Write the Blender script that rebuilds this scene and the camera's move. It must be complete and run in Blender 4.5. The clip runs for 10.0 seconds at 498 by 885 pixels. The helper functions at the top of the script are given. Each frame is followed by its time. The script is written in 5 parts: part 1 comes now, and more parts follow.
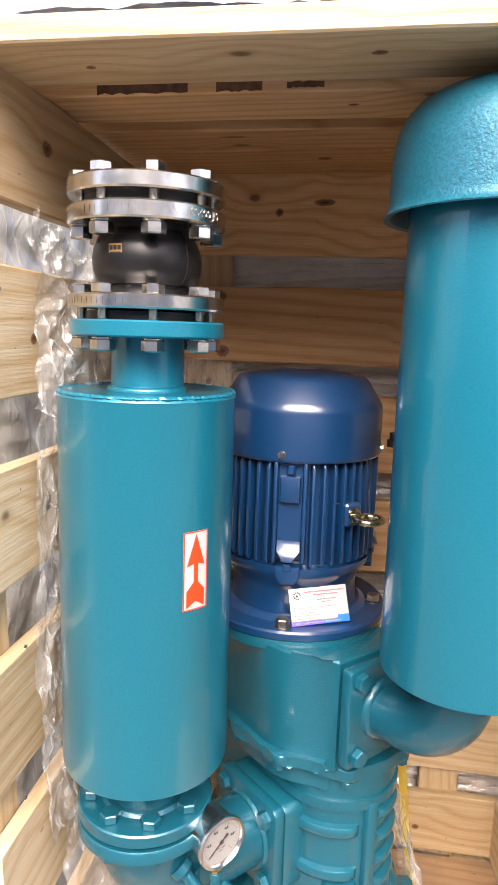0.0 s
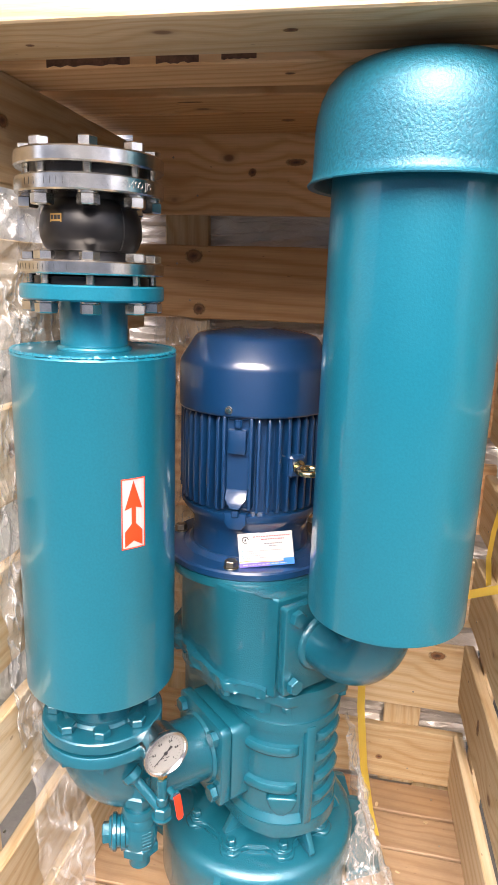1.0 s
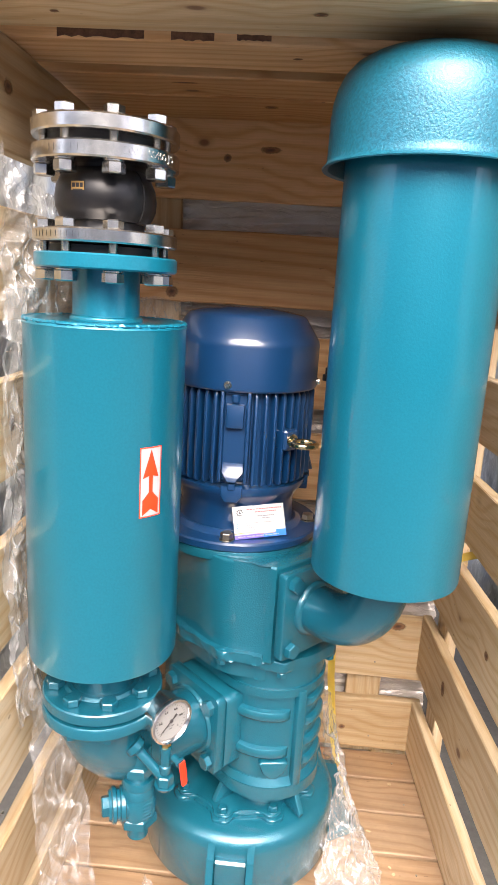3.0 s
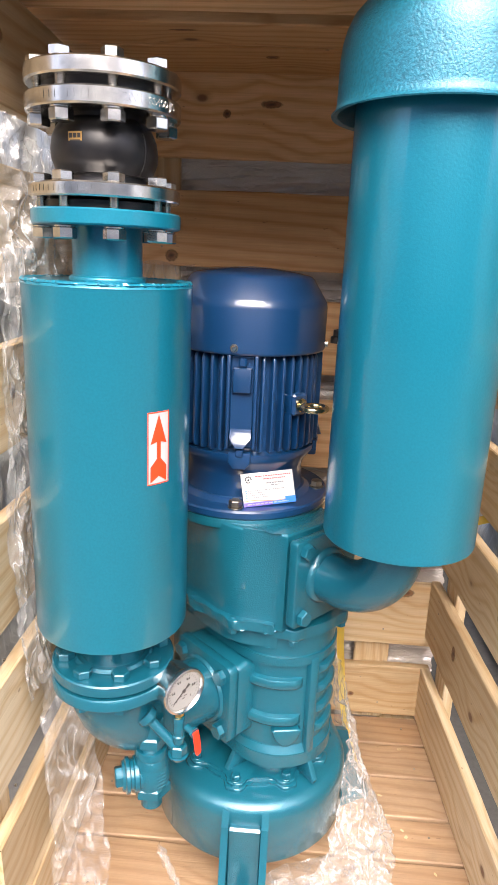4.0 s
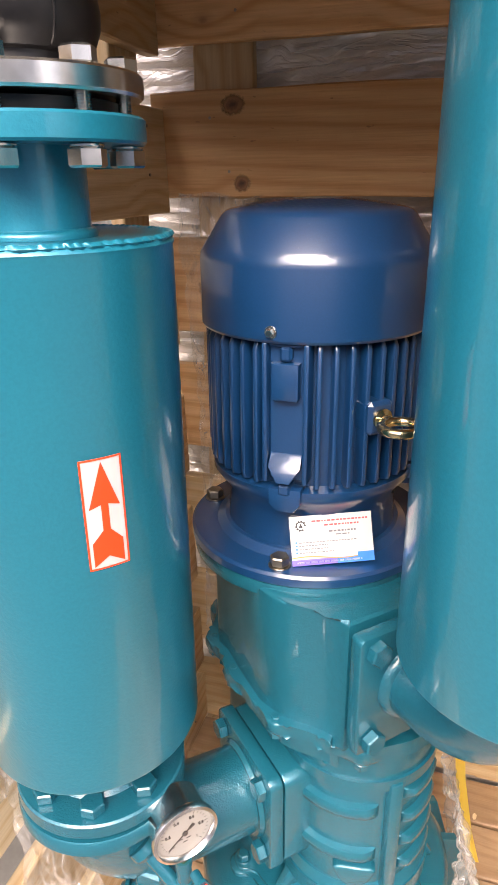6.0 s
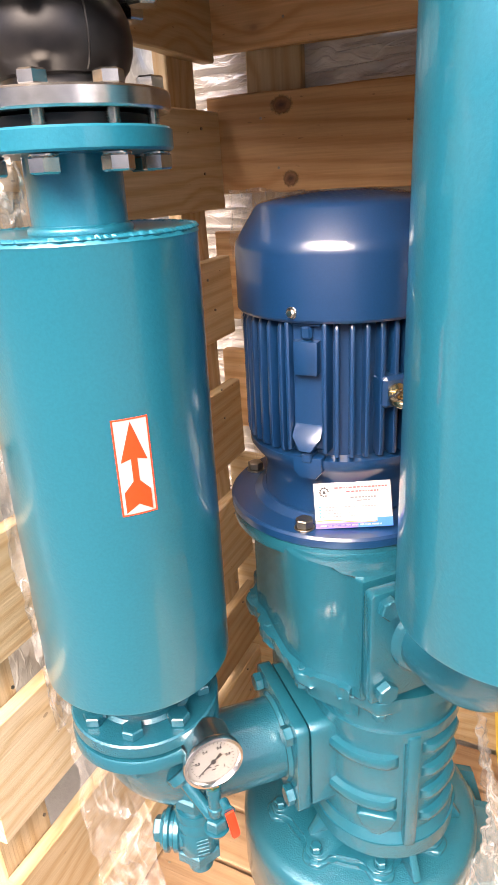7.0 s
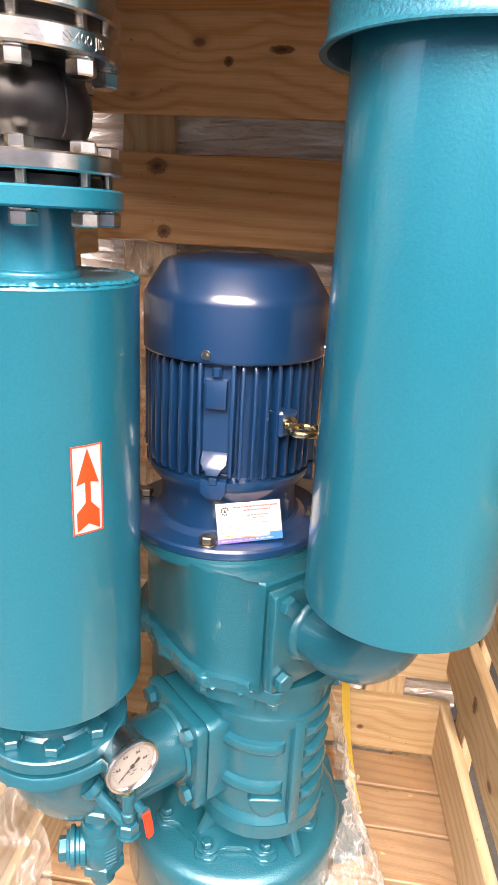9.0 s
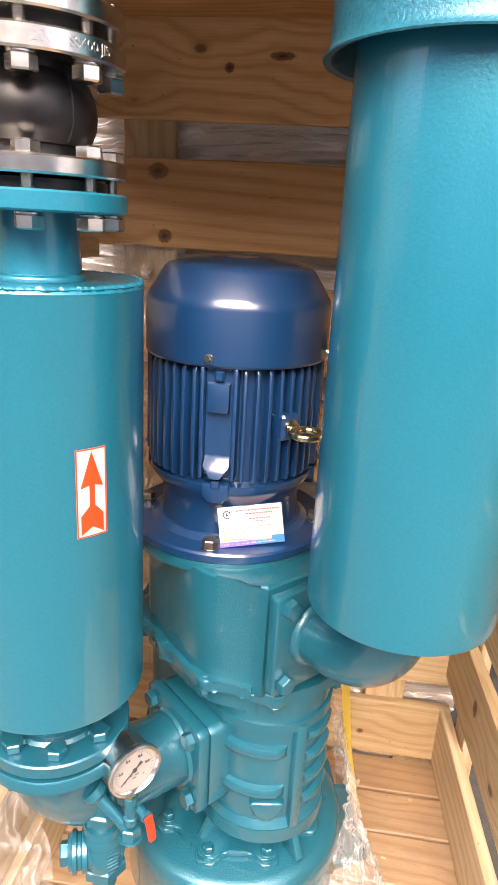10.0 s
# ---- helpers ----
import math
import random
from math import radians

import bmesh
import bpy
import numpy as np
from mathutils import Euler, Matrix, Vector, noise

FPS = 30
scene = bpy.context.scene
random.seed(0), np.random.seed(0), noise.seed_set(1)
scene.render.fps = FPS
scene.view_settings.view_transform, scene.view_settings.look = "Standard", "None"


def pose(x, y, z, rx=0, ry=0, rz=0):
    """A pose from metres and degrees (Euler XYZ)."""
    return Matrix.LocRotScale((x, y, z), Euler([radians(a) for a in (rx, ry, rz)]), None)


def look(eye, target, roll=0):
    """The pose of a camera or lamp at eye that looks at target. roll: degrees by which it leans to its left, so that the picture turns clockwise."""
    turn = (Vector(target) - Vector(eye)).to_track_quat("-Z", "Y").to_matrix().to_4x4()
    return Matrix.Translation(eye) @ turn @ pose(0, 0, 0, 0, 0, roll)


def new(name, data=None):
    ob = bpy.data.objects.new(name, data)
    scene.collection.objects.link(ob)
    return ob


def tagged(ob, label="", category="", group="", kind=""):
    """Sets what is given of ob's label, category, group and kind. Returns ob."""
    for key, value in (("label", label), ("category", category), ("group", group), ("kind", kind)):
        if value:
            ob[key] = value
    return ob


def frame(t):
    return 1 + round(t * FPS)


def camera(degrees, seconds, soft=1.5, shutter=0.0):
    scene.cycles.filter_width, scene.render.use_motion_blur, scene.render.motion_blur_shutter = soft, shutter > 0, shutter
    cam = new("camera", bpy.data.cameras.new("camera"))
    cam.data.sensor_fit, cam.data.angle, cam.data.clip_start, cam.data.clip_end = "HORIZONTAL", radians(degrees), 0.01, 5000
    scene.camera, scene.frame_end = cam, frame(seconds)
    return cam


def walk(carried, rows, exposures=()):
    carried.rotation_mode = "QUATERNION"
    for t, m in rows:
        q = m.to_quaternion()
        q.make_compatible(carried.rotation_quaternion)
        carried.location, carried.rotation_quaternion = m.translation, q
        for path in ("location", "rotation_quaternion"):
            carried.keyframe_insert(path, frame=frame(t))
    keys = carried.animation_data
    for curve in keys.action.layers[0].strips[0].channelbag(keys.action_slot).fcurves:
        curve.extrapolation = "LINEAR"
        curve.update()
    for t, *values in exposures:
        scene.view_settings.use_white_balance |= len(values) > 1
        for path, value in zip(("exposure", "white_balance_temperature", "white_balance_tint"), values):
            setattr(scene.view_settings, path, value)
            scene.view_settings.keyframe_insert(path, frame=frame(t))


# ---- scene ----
cam = camera(41.3, 10.0, 0.9)
LEVEL = pose(0, 0, -0.022, 1.0, 1.3, 0)
PATH = [
    (0, (0.075, 0.073, 1.181), (-0.214, 2.016, 0.807), 2.9),
    (0.5, (0.204, 0.072, 1.19), (-0.228, 1.953, 0.667), 2.7),
    (1, (0.209, 0.028, 1.205), (-0.161, 1.924, 0.687), 3.0),
    (1.5, (0.105, -0.035, 1.187), (-0.124, 1.908, 0.77), 1.8),
    (2, (0.097, -0.044, 1.175), (0.062, 1.904, 0.722), 5.2),
    (2.5, (0.091, -0.05, 1.165), (0.041, 1.905, 0.747), 4.8),
    (2.7, (0.087, -0.032, 1.167), (-0.021, 1.903, 0.674), 5.1),
    (3.8, (0.071, -0.029, 1.154), (-0.007, 1.901, 0.638), 3.7),
    (4, (0.066, -0.008, 1.145), (-0.025, 1.904, 0.565), 3.8),
    (4.5, (0.104, 0.106, 1.113), (-0.197, 1.96, 0.427), 0.7),
    (5, (0.166, 0.235, 1.132), (-0.444, 1.996, 0.406), -2.1),
    (5.5, (0.122, 0.323, 1.128), (-0.458, 2.092, 0.396), 2.3),
    (5.7, (0.131, 0.391, 1.132), (-0.377, 2.172, 0.376), 0.6),
    (6.8, (0.241, 0.36, 1.158), (-0.58, 1.986, 0.331), -1.7),
    (7, (0.248, 0.341, 1.144), (-0.556, 1.99, 0.349), -2.3),
    (7.5, (0.212, 0.287, 1.153), (-0.335, 2.057, 0.399), -0.7),
    (8, (0.15, 0.229, 1.163), (-0.121, 2.074, 0.441), 3.1),
    (8.5, (0.145, 0.211, 1.167), (-0.073, 2.068, 0.457), 3.0),
    (9, (0.145, 0.205, 1.172), (-0.084, 2.069, 0.485), 4.3),
    (9.5, (0.143, 0.2, 1.174), (-0.083, 2.069, 0.5), 4.5),
    (10, (0.138, 0.201, 1.171), (-0.082, 2.071, 0.498), 4.4),
]
walk(cam, [(t, LEVEL @ look(eye, target, roll)) for t, eye, target, roll in PATH],
     [(0.0, 2.02, 6600, 15), (2.7, 2.1, 6450, 13), (4.5, 2.0, 6350, 13), (5.5, 1.95, 6650, 15), (7.0, 2.4, 7200, 19), (8.0, 2.35, 7100, 19), (10.0, 2.26, 7150, 19)])

# ---- world and light ----
world = bpy.data.worlds.new("sky")
scene.world = world
world.use_nodes = True
wn, wl = world.node_tree.nodes, world.node_tree.links
sky = wn.new("ShaderNodeTexSky")
sky.sky_type = "NISHITA"
sky.sun_disc = False
sky.sun_elevation, sky.sun_rotation = radians(46), radians(174)
sky.air_density, sky.dust_density, sky.ozone_density = 0.6, 6.0, 0.6
wl.new(sky.outputs["Color"], wn["Background"].inputs["Color"])
wn["Background"].inputs["Strength"].default_value = 0.15
sun = new("sun", bpy.data.lights.new("sun", "SUN"))
sun.data.energy, sun.data.angle, sun.data.color = 0.8, radians(50), (1.0, 0.95, 0.88)
sun.matrix_world = look((0.30, -2.40, 3.02), (0.0, 0.2, 0.3))

# ---- materials ----


def material(name, rough=0.5, metal=0.0, colour=(0.5, 0.5, 0.5)):
    m = bpy.data.materials.new(name)
    m.use_nodes = True
    p = m.node_tree.nodes["Principled BSDF"]
    p.inputs["Roughness"].default_value = rough
    p.inputs["Metallic"].default_value = metal
    p.inputs["Base Color"].default_value = (*colour, 1)
    return m, m.node_tree.nodes, m.node_tree.links, p


def ramp(nodes, stops):
    r = nodes.new("ShaderNodeValToRGB")
    while len(r.color_ramp.elements) < len(stops):
        r.color_ramp.elements.new(0.5)
    for e, (pos, col) in zip(r.color_ramp.elements, stops):
        e.position = pos
        e.color = (*col, 1) if len(col) == 3 else col
    return r


def noise_node(nodes, links, coord, scale, detail=3.0, rough=0.5):
    n = nodes.new("ShaderNodeTexNoise")
    n.inputs["Scale"].default_value, n.inputs["Detail"].default_value, n.inputs["Roughness"].default_value = scale, detail, rough
    links.new(coord, n.inputs["Vector"])
    return n


def bump(nodes, links, p, height, strength, distance):
    b = nodes.new("ShaderNodeBump")
    b.inputs["Strength"].default_value, b.inputs["Distance"].default_value = strength, distance
    links.new(height, b.inputs["Height"])
    links.new(b.outputs["Normal"], p.inputs["Normal"])


def mixed(nodes, links, factor, a, b, mode="MIX"):
    m = nodes.new("ShaderNodeMix")
    m.data_type, m.blend_type = "RGBA", mode
    if isinstance(factor, float):
        m.inputs[0].default_value = factor
    else:
        links.new(factor, m.inputs[0])
    for s, v in ((6, a), (7, b)):
        if isinstance(v, tuple):
            m.inputs[s].default_value = (*v, 1)
        else:
            links.new(v, m.inputs[s])
    return m.outputs[2]


def paint(name, colour, dark, rough, grain, depth, strength, metal=0.0, coat=0.0, dust=0.25, speck=0.06):
    """Sprayed paint with orange peel or hammer texture, slight tone changes and dust."""
    m, n, l, p = material(name, rough, metal)
    co = n.new("ShaderNodeTexCoord").outputs["Object"]
    big = noise_node(n, l, co, 9, 5)
    r = ramp(n, [(0.0, dark), (1.0, colour)])
    l.new(big.outputs["Fac"], r.inputs[0])
    fine = noise_node(n, l, co, grain, 3, 0.6)
    fr = ramp(n, [(0.35, (1 - speck,) * 3), (0.62, (1 + 0.5 * speck,) * 3)])
    l.new(fine.outputs["Fac"], fr.inputs[0])
    col = mixed(n, l, 1.0, r.outputs[0], fr.outputs[0], "MULTIPLY")
    spots = noise_node(n, l, co, 150, 5, 0.75)
    sr = ramp(n, [(0.64, (0, 0, 0)), (0.80, (dust, dust, dust))])
    l.new(spots.outputs["Fac"], sr.inputs[0])
    pale = tuple(0.5 * c + 0.22 for c in colour)
    l.new(mixed(n, l, sr.outputs[0], col, pale), p.inputs["Base Color"])
    rr = n.new("ShaderNodeMapRange")
    rr.inputs["To Min"].default_value, rr.inputs["To Max"].default_value = rough * 0.96, rough * 1.15
    l.new(big.outputs["Fac"], rr.inputs["Value"])
    l.new(rr.outputs[0], p.inputs["Roughness"])
    bump(n, l, p, fine.outputs["Fac"], strength, depth)
    p.inputs["Coat Weight"].default_value = coat
    p.inputs["Coat Roughness"].default_value = 0.07
    p.inputs["Coat IOR"].default_value = 1.55
    return m


TEAL = paint("teal_gloss_paint", (0.006, 0.180, 0.266), (0.005, 0.168, 0.250), 0.30, 300, 0.0008, 0.34, metal=0.35, coat=0.55, dust=0.05, speck=0.05)
CAP = paint("teal_coarse_hammer_paint", (0.010, 0.140, 0.205), (0.009, 0.126, 0.186), 0.33, 300, 0.0016, 0.65, metal=0.25, coat=0.2, dust=0.05, speck=0.26)
CAST = paint("teal_cast_iron_paint", (0.007, 0.118, 0.172), (0.006, 0.106, 0.158), 0.25, 430, 0.0011, 0.8, metal=0.30, coat=0.6, dust=0.14, speck=0.06)
BLUE = paint("blue_motor_paint", (0.002, 0.031, 0.100), (0.002, 0.028, 0.092), 0.36, 500, 0.0002, 0.10, coat=0.8, dust=0.10)
RED, *_ = material("red_plastic", 0.4, 0, (0.75, 0.035, 0.01))
YELLOW, *_ = material("yellow_strap_plastic", 0.4, 0, (0.72, 0.54, 0.09))
BLACK, *_ = material("black_plastic", 0.45, 0, (0.012, 0.012, 0.012))
WHITE, *_ = material("white_print", 0.5, 0, (0.39, 0.39, 0.39))
ORANGE, *_ = material("orange_print", 0.45, 0, (0.80, 0.045, 0.006))
DIALWHITE, *_ = material("dial_white", 0.4, 0, (0.29, 0.29, 0.28))
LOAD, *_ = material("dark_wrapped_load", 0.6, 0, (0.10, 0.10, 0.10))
INK, *_ = material("dark_ink", 0.5, 0, (0.02, 0.02, 0.025))
REDINK, *_ = material("red_ink", 0.5, 0, (0.55, 0.05, 0.06))
GREYINK, *_ = material("grey_ink", 0.5, 0, (0.11, 0.11, 0.13))
BLUEINK, *_ = material("blue_ink", 0.5, 0, (0.02, 0.16, 0.62))
VIOLETINK, *_ = material("violet_ink", 0.5, 0, (0.13, 0.10, 0.50))
GOLD, *_ = material("gold_print", 0.4, 0.3, (0.34, 0.21, 0.06))


def metal_finish(name, colour, rough, scale):
    m, n, l, p = material(name, rough, 1.0)
    co = n.new("ShaderNodeTexCoord").outputs["Object"]
    a = noise_node(n, l, co, scale, 4)
    r = ramp(n, [(0.3, tuple(0.72 * c for c in colour)), (0.7, colour)])
    l.new(a.outputs["Fac"], r.inputs[0])
    l.new(r.outputs[0], p.inputs["Base Color"])
    rr = n.new("ShaderNodeMapRange")
    rr.inputs["To Min"].default_value, rr.inputs["To Max"].default_value = rough * 0.75, rough * 1.1
    l.new(a.outputs["Fac"], rr.inputs["Value"])
    l.new(rr.outputs[0], p.inputs["Roughness"])
    bump(n, l, p, a.outputs["Fac"], 0.12, 0.0004)
    return m


ZINC = metal_finish("zinc_plated_steel", (0.74, 0.72, 0.68), 0.24, 70)
CHROME = metal_finish("polished_steel", (0.82, 0.80, 0.78), 0.27, 40)
BRASS = metal_finish("brass", (0.72, 0.50, 0.20), 0.25, 60)
GOLDZINC = metal_finish("yellow_zinc", (0.75, 0.62, 0.36), 0.22, 60)
WORNSTEEL = metal_finish("dull_steel", (0.34, 0.31, 0.26), 0.4, 90)


def rubber():
    m, n, l, p = material("black_rubber", 0.33, 0, (0.008, 0.008, 0.009))
    p.inputs["Specular IOR Level"].default_value = 0.3
    co = n.new("ShaderNodeTexCoord").outputs["Object"]
    a = noise_node(n, l, co, 30, 5, 0.6)
    r = ramp(n, [(0.35, (0.006, 0.006, 0.007)), (0.75, (0.018, 0.017, 0.017))])
    l.new(a.outputs["Fac"], r.inputs[0])
    l.new(r.outputs[0], p.inputs["Base Color"])
    b = noise_node(n, l, co, 400, 2)
    bump(n, l, p, b.outputs["Fac"], 0.15, 0.0004)
    return m


RUBBER = rubber()


def pine(name="sawn_pine", early=(0.66, 0.550, 0.375), late=(0.57, 0.430, 0.250), dirt=0.0):
    """Rough-sawn pine: growth bands along x, knots, nail stains; each board its own tone. dirt: trodden-in grime."""
    m, n, l, p = material(name, 0.62)
    tc = n.new("ShaderNodeTexCoord")
    info = n.new("ShaderNodeObjectInfo")
    shift = n.new("ShaderNodeVectorMath")
    shift.operation = "MULTIPLY_ADD"
    comb = n.new("ShaderNodeCombineXYZ")
    for i in range(3):
        l.new(info.outputs["Random"], comb.inputs[i])
    l.new(comb.outputs[0], shift.inputs[0])
    shift.inputs[1].default_value = (37.0, 53.0, 29.0)
    l.new(tc.outputs["Object"], shift.inputs[2])
    co = shift.outputs[0]

    def scaled(sx, sy, sz):
        mp = n.new("ShaderNodeMapping")
        mp.inputs["Scale"].default_value = (sx, sy, sz)
        l.new(co, mp.inputs["Vector"])
        return mp.outputs[0]

    # knots bend the grain round them
    vor = n.new("ShaderNodeTexVoronoi")
    vor.inputs["Scale"].default_value = 1.0
    vor.inputs["Randomness"].default_value = 1.0
    l.new(scaled(5.0, 8.0, 8.0), vor.inputs["Vector"])
    near = n.new("ShaderNodeMapRange")
    near.inputs["From Min"].default_value, near.inputs["From Max"].default_value = 0.0, 0.45
    near.inputs["To Min"].default_value, near.inputs["To Max"].default_value = 0.018, 0.0
    l.new(vor.outputs["Distance"], near.inputs["Value"])
    warp = n.new("ShaderNodeVectorMath")
    warp.operation = "ADD"
    c2 = n.new("ShaderNodeCombineXYZ")
    l.new(near.outputs[0], c2.inputs[1])
    l.new(near.outputs[0], c2.inputs[2])
    l.new(co, warp.inputs[0])
    l.new(c2.outputs[0], warp.inputs[1])
    mp = n.new("ShaderNodeMapping")
    mp.inputs["Scale"].default_value = (0.55, 11.0, 11.0)
    l.new(warp.outputs[0], mp.inputs["Vector"])
    wave = n.new("ShaderNodeTexWave")
    wave.bands_direction = "DIAGONAL"
    wave.inputs["Scale"].default_value, wave.inputs["Distortion"].default_value = 2.2, 4.5
    wave.inputs["Detail"].default_value, wave.inputs["Detail Scale"].default_value = 3.0, 0.8
    l.new(mp.outputs[0], wave.inputs["Vector"])
    fibre = noise_node(n, l, scaled(9, 260, 260), 1.0, 4, 0.6)
    stain = noise_node(n, l, scaled(2.2, 6, 6), 1.0, 5, 0.6)
    middle = tuple(0.35 * a + 0.65 * b for a, b in zip(late, early))
    base = ramp(n, [(0.0, late), (0.35, middle), (1.0, early)])
    l.new(wave.outputs["Fac"], base.inputs[0])
    fr = ramp(n, [(0.3, (0.85, 0.83, 0.80)), (0.65, (1.02, 1.02, 1.02))])
    l.new(fibre.outputs["Fac"], fr.inputs[0])
    col = mixed(n, l, 1.0, base.outputs[0], fr.outputs[0], "MULTIPLY")
    st = ramp(n, [(0.35, (1.0, 1.0, 1.0)), (0.75, (0.80, 0.72, 0.62))])
    l.new(stain.outputs["Fac"], st.inputs[0])
    col = mixed(n, l, 1.0, col, st.outputs[0], "MULTIPLY")
    tone = ramp(n, [(0.0, (0.80, 0.74, 0.66)), (0.5, (1.0, 0.97, 0.93)), (1.0, (1.08, 1.08, 1.08))])
    l.new(info.outputs["Random"], tone.inputs[0])
    col = mixed(n, l, 1.0, col, tone.outputs[0], "MULTIPLY")
    kr = ramp(n, [(0.0, (1, 1, 1)), (0.05, (0.85, 0.85, 0.85)), (0.075, (0.22, 0.22, 0.22)), (0.13, (0, 0, 0))])
    l.new(vor.outputs["Distance"], kr.inputs[0])
    col = mixed(n, l, kr.outputs[0], col, (0.13, 0.055, 0.025))
    fleck = noise_node(n, l, scaled(60, 140, 140), 1.0, 1)
    fk = ramp(n, [(0.76, (0, 0, 0)), (0.80, (0.5, 0.5, 0.5))])
    l.new(fleck.outputs["Fac"], fk.inputs[0])
    col = mixed(n, l, fk.outputs[0], col, (0.10, 0.05, 0.03))
    if dirt:
        grime = noise_node(n, l, scaled(7, 13, 13), 1.0, 6, 0.7)
        gr = ramp(n, [(0.25, (0.35 * dirt,) * 3), (0.70, (dirt,) * 3)])
        l.new(grime.outputs["Fac"], gr.inputs[0])
        col = mixed(n, l, gr.outputs[0], col, (0.20, 0.135, 0.088))
    l.new(col, p.inputs["Base Color"])
    bump(n, l, p, fibre.outputs["Fac"], 0.6, 0.0014)
    return m


PINE = pine()
# Pine copy: warm bounce light deep in the crate is in its colour.
PINEBOUNCE = pine("bounce_tinted_pine", (0.72, 0.490, 0.275), (0.59, 0.355, 0.165))
PINEFLOOR = pine("dirty_sawn_pine", (0.60, 0.43, 0.27), (0.46, 0.30, 0.165), 0.74)


def bark_stain():
    m, n, l, p = material("dark_bark_stain", 0.8)
    co = n.new("ShaderNodeTexCoord").outputs["Object"]
    a = noise_node(n, l, co, 70, 5, 0.7)
    r = ramp(n, [(0.3, (0.05, 0.022, 0.012)), (0.7, (0.17, 0.085, 0.05))])
    l.new(a.outputs["Fac"], r.inputs[0])
    l.new(r.outputs[0], p.inputs["Base Color"])
    return m


BARK = bark_stain()


def film_material(name, clear, fold, tint=(0.86, 0.86, 0.85), gloss=0.35, run=(30, 30, 7), crease=0.09):
    """Clear stretch film: hazy in broad patches, white along stretched creases; run: how the creases are drawn out."""
    m, n, l, p = material(name, 0.30, 0, tint)
    out = n["Material Output"]
    tr = n.new("ShaderNodeBsdfTransparent")
    tr.inputs["Color"].default_value = (0.97, 0.97, 0.96, 1)
    mx = n.new("ShaderNodeMixShader")
    co = n.new("ShaderNodeTexCoord").outputs["Object"]
    warp = noise_node(n, l, co, 9, 2)
    bend = n.new("ShaderNodeVectorMath")
    bend.operation = "MULTIPLY_ADD"
    l.new(warp.outputs["Color"], bend.inputs[0])
    bend.inputs[1].default_value = (0.07, 0.07, 0.07)
    l.new(co, bend.inputs[2])
    layers = []
    for k, turn in ((1.0, 0.15), (2.4, -0.3)):
        mp = n.new("ShaderNodeMapping")
        mp.inputs["Scale"].default_value = tuple(k * v for v in run)
        mp.inputs["Rotation"].default_value = (turn, turn * 0.7, 0.2)
        l.new(bend.outputs[0], mp.inputs["Vector"])
        f = noise_node(n, l, mp.outputs[0], 1.0, 2, 0.5)
        ab = n.new("ShaderNodeMapRange")
        ab.inputs["To Min"].default_value, ab.inputs["To Max"].default_value = -1.0, 1.0
        l.new(f.outputs["Fac"], ab.inputs["Value"])
        mod = n.new("ShaderNodeMath")
        mod.operation = "ABSOLUTE"
        l.new(ab.outputs[0], mod.inputs[0])
        ridge = n.new("ShaderNodeMapRange")
        ridge.interpolation_type = "SMOOTHSTEP"
        ridge.inputs["From Min"].default_value, ridge.inputs["From Max"].default_value = 0.0, crease
        ridge.inputs["To Min"].default_value, ridge.inputs["To Max"].default_value = 1.0, 0.0
        l.new(mod.outputs[0], ridge.inputs["Value"])
        layers.append(ridge.outputs[0])
    patch = noise_node(n, l, co, 13, 4, 0.6)
    haze = ramp(n, [(0.32, (clear,) * 3), (0.72, (0.5 * (clear + fold),) * 3)])
    l.new(patch.outputs["Fac"], haze.inputs[0])
    both = n.new("ShaderNodeMath")
    both.operation = "MULTIPLY_ADD"
    l.new(layers[1], both.inputs[0])
    both.inputs[1].default_value = 0.5
    l.new(layers[0], both.inputs[2])
    lift = n.new("ShaderNodeMath")
    lift.operation = "MULTIPLY_ADD"
    lift.use_clamp = True
    l.new(both.outputs[0], lift.inputs[0])
    lift.inputs[1].default_value = 0.45 * (fold - clear)
    l.new(haze.outputs[0], lift.inputs[2])
    l.new(lift.outputs[0], mx.inputs[0])
    gl = n.new("ShaderNodeBsdfGlossy")
    gl.inputs["Roughness"].default_value = 0.17
    body = n.new("ShaderNodeMixShader")
    body.inputs[0].default_value = gloss
    l.new(p.outputs[0], body.inputs[1])
    l.new(gl.outputs[0], body.inputs[2])
    l.new(tr.outputs[0], mx.inputs[1])
    l.new(body.outputs[0], mx.inputs[2])
    l.new(mx.outputs[0], out.inputs["Surface"])
    bump(n, l, p, both.outputs[0], 0.5, 0.0016)
    for link in list(p.inputs["Normal"].links):
        l.new(link.from_socket, gl.inputs["Normal"])
    return m


FILM = film_material("stretch_film", 0.06, 0.50, (0.74, 0.73, 0.72), gloss=0.32)
FILMWHITE = film_material("bunched_stretch_film", 0.12, 0.62, (0.74, 0.73, 0.72), 0.30)
FILMTHICK = film_material("layered_stretch_film", 0.80, 0.98, (0.66, 0.58, 0.50), 0.24, (5, 30, 70), 0.07)
FILMSIDE = film_material("side_stretch_film", 0.62, 0.95, (0.84, 0.87, 0.84), 0.18, (18, 18, 5), 0.08)
FILMLID = film_material("lid_film", 0.93, 0.99, (0.40, 0.38, 0.37), 0.06, (9, 9, 9), 0.05)


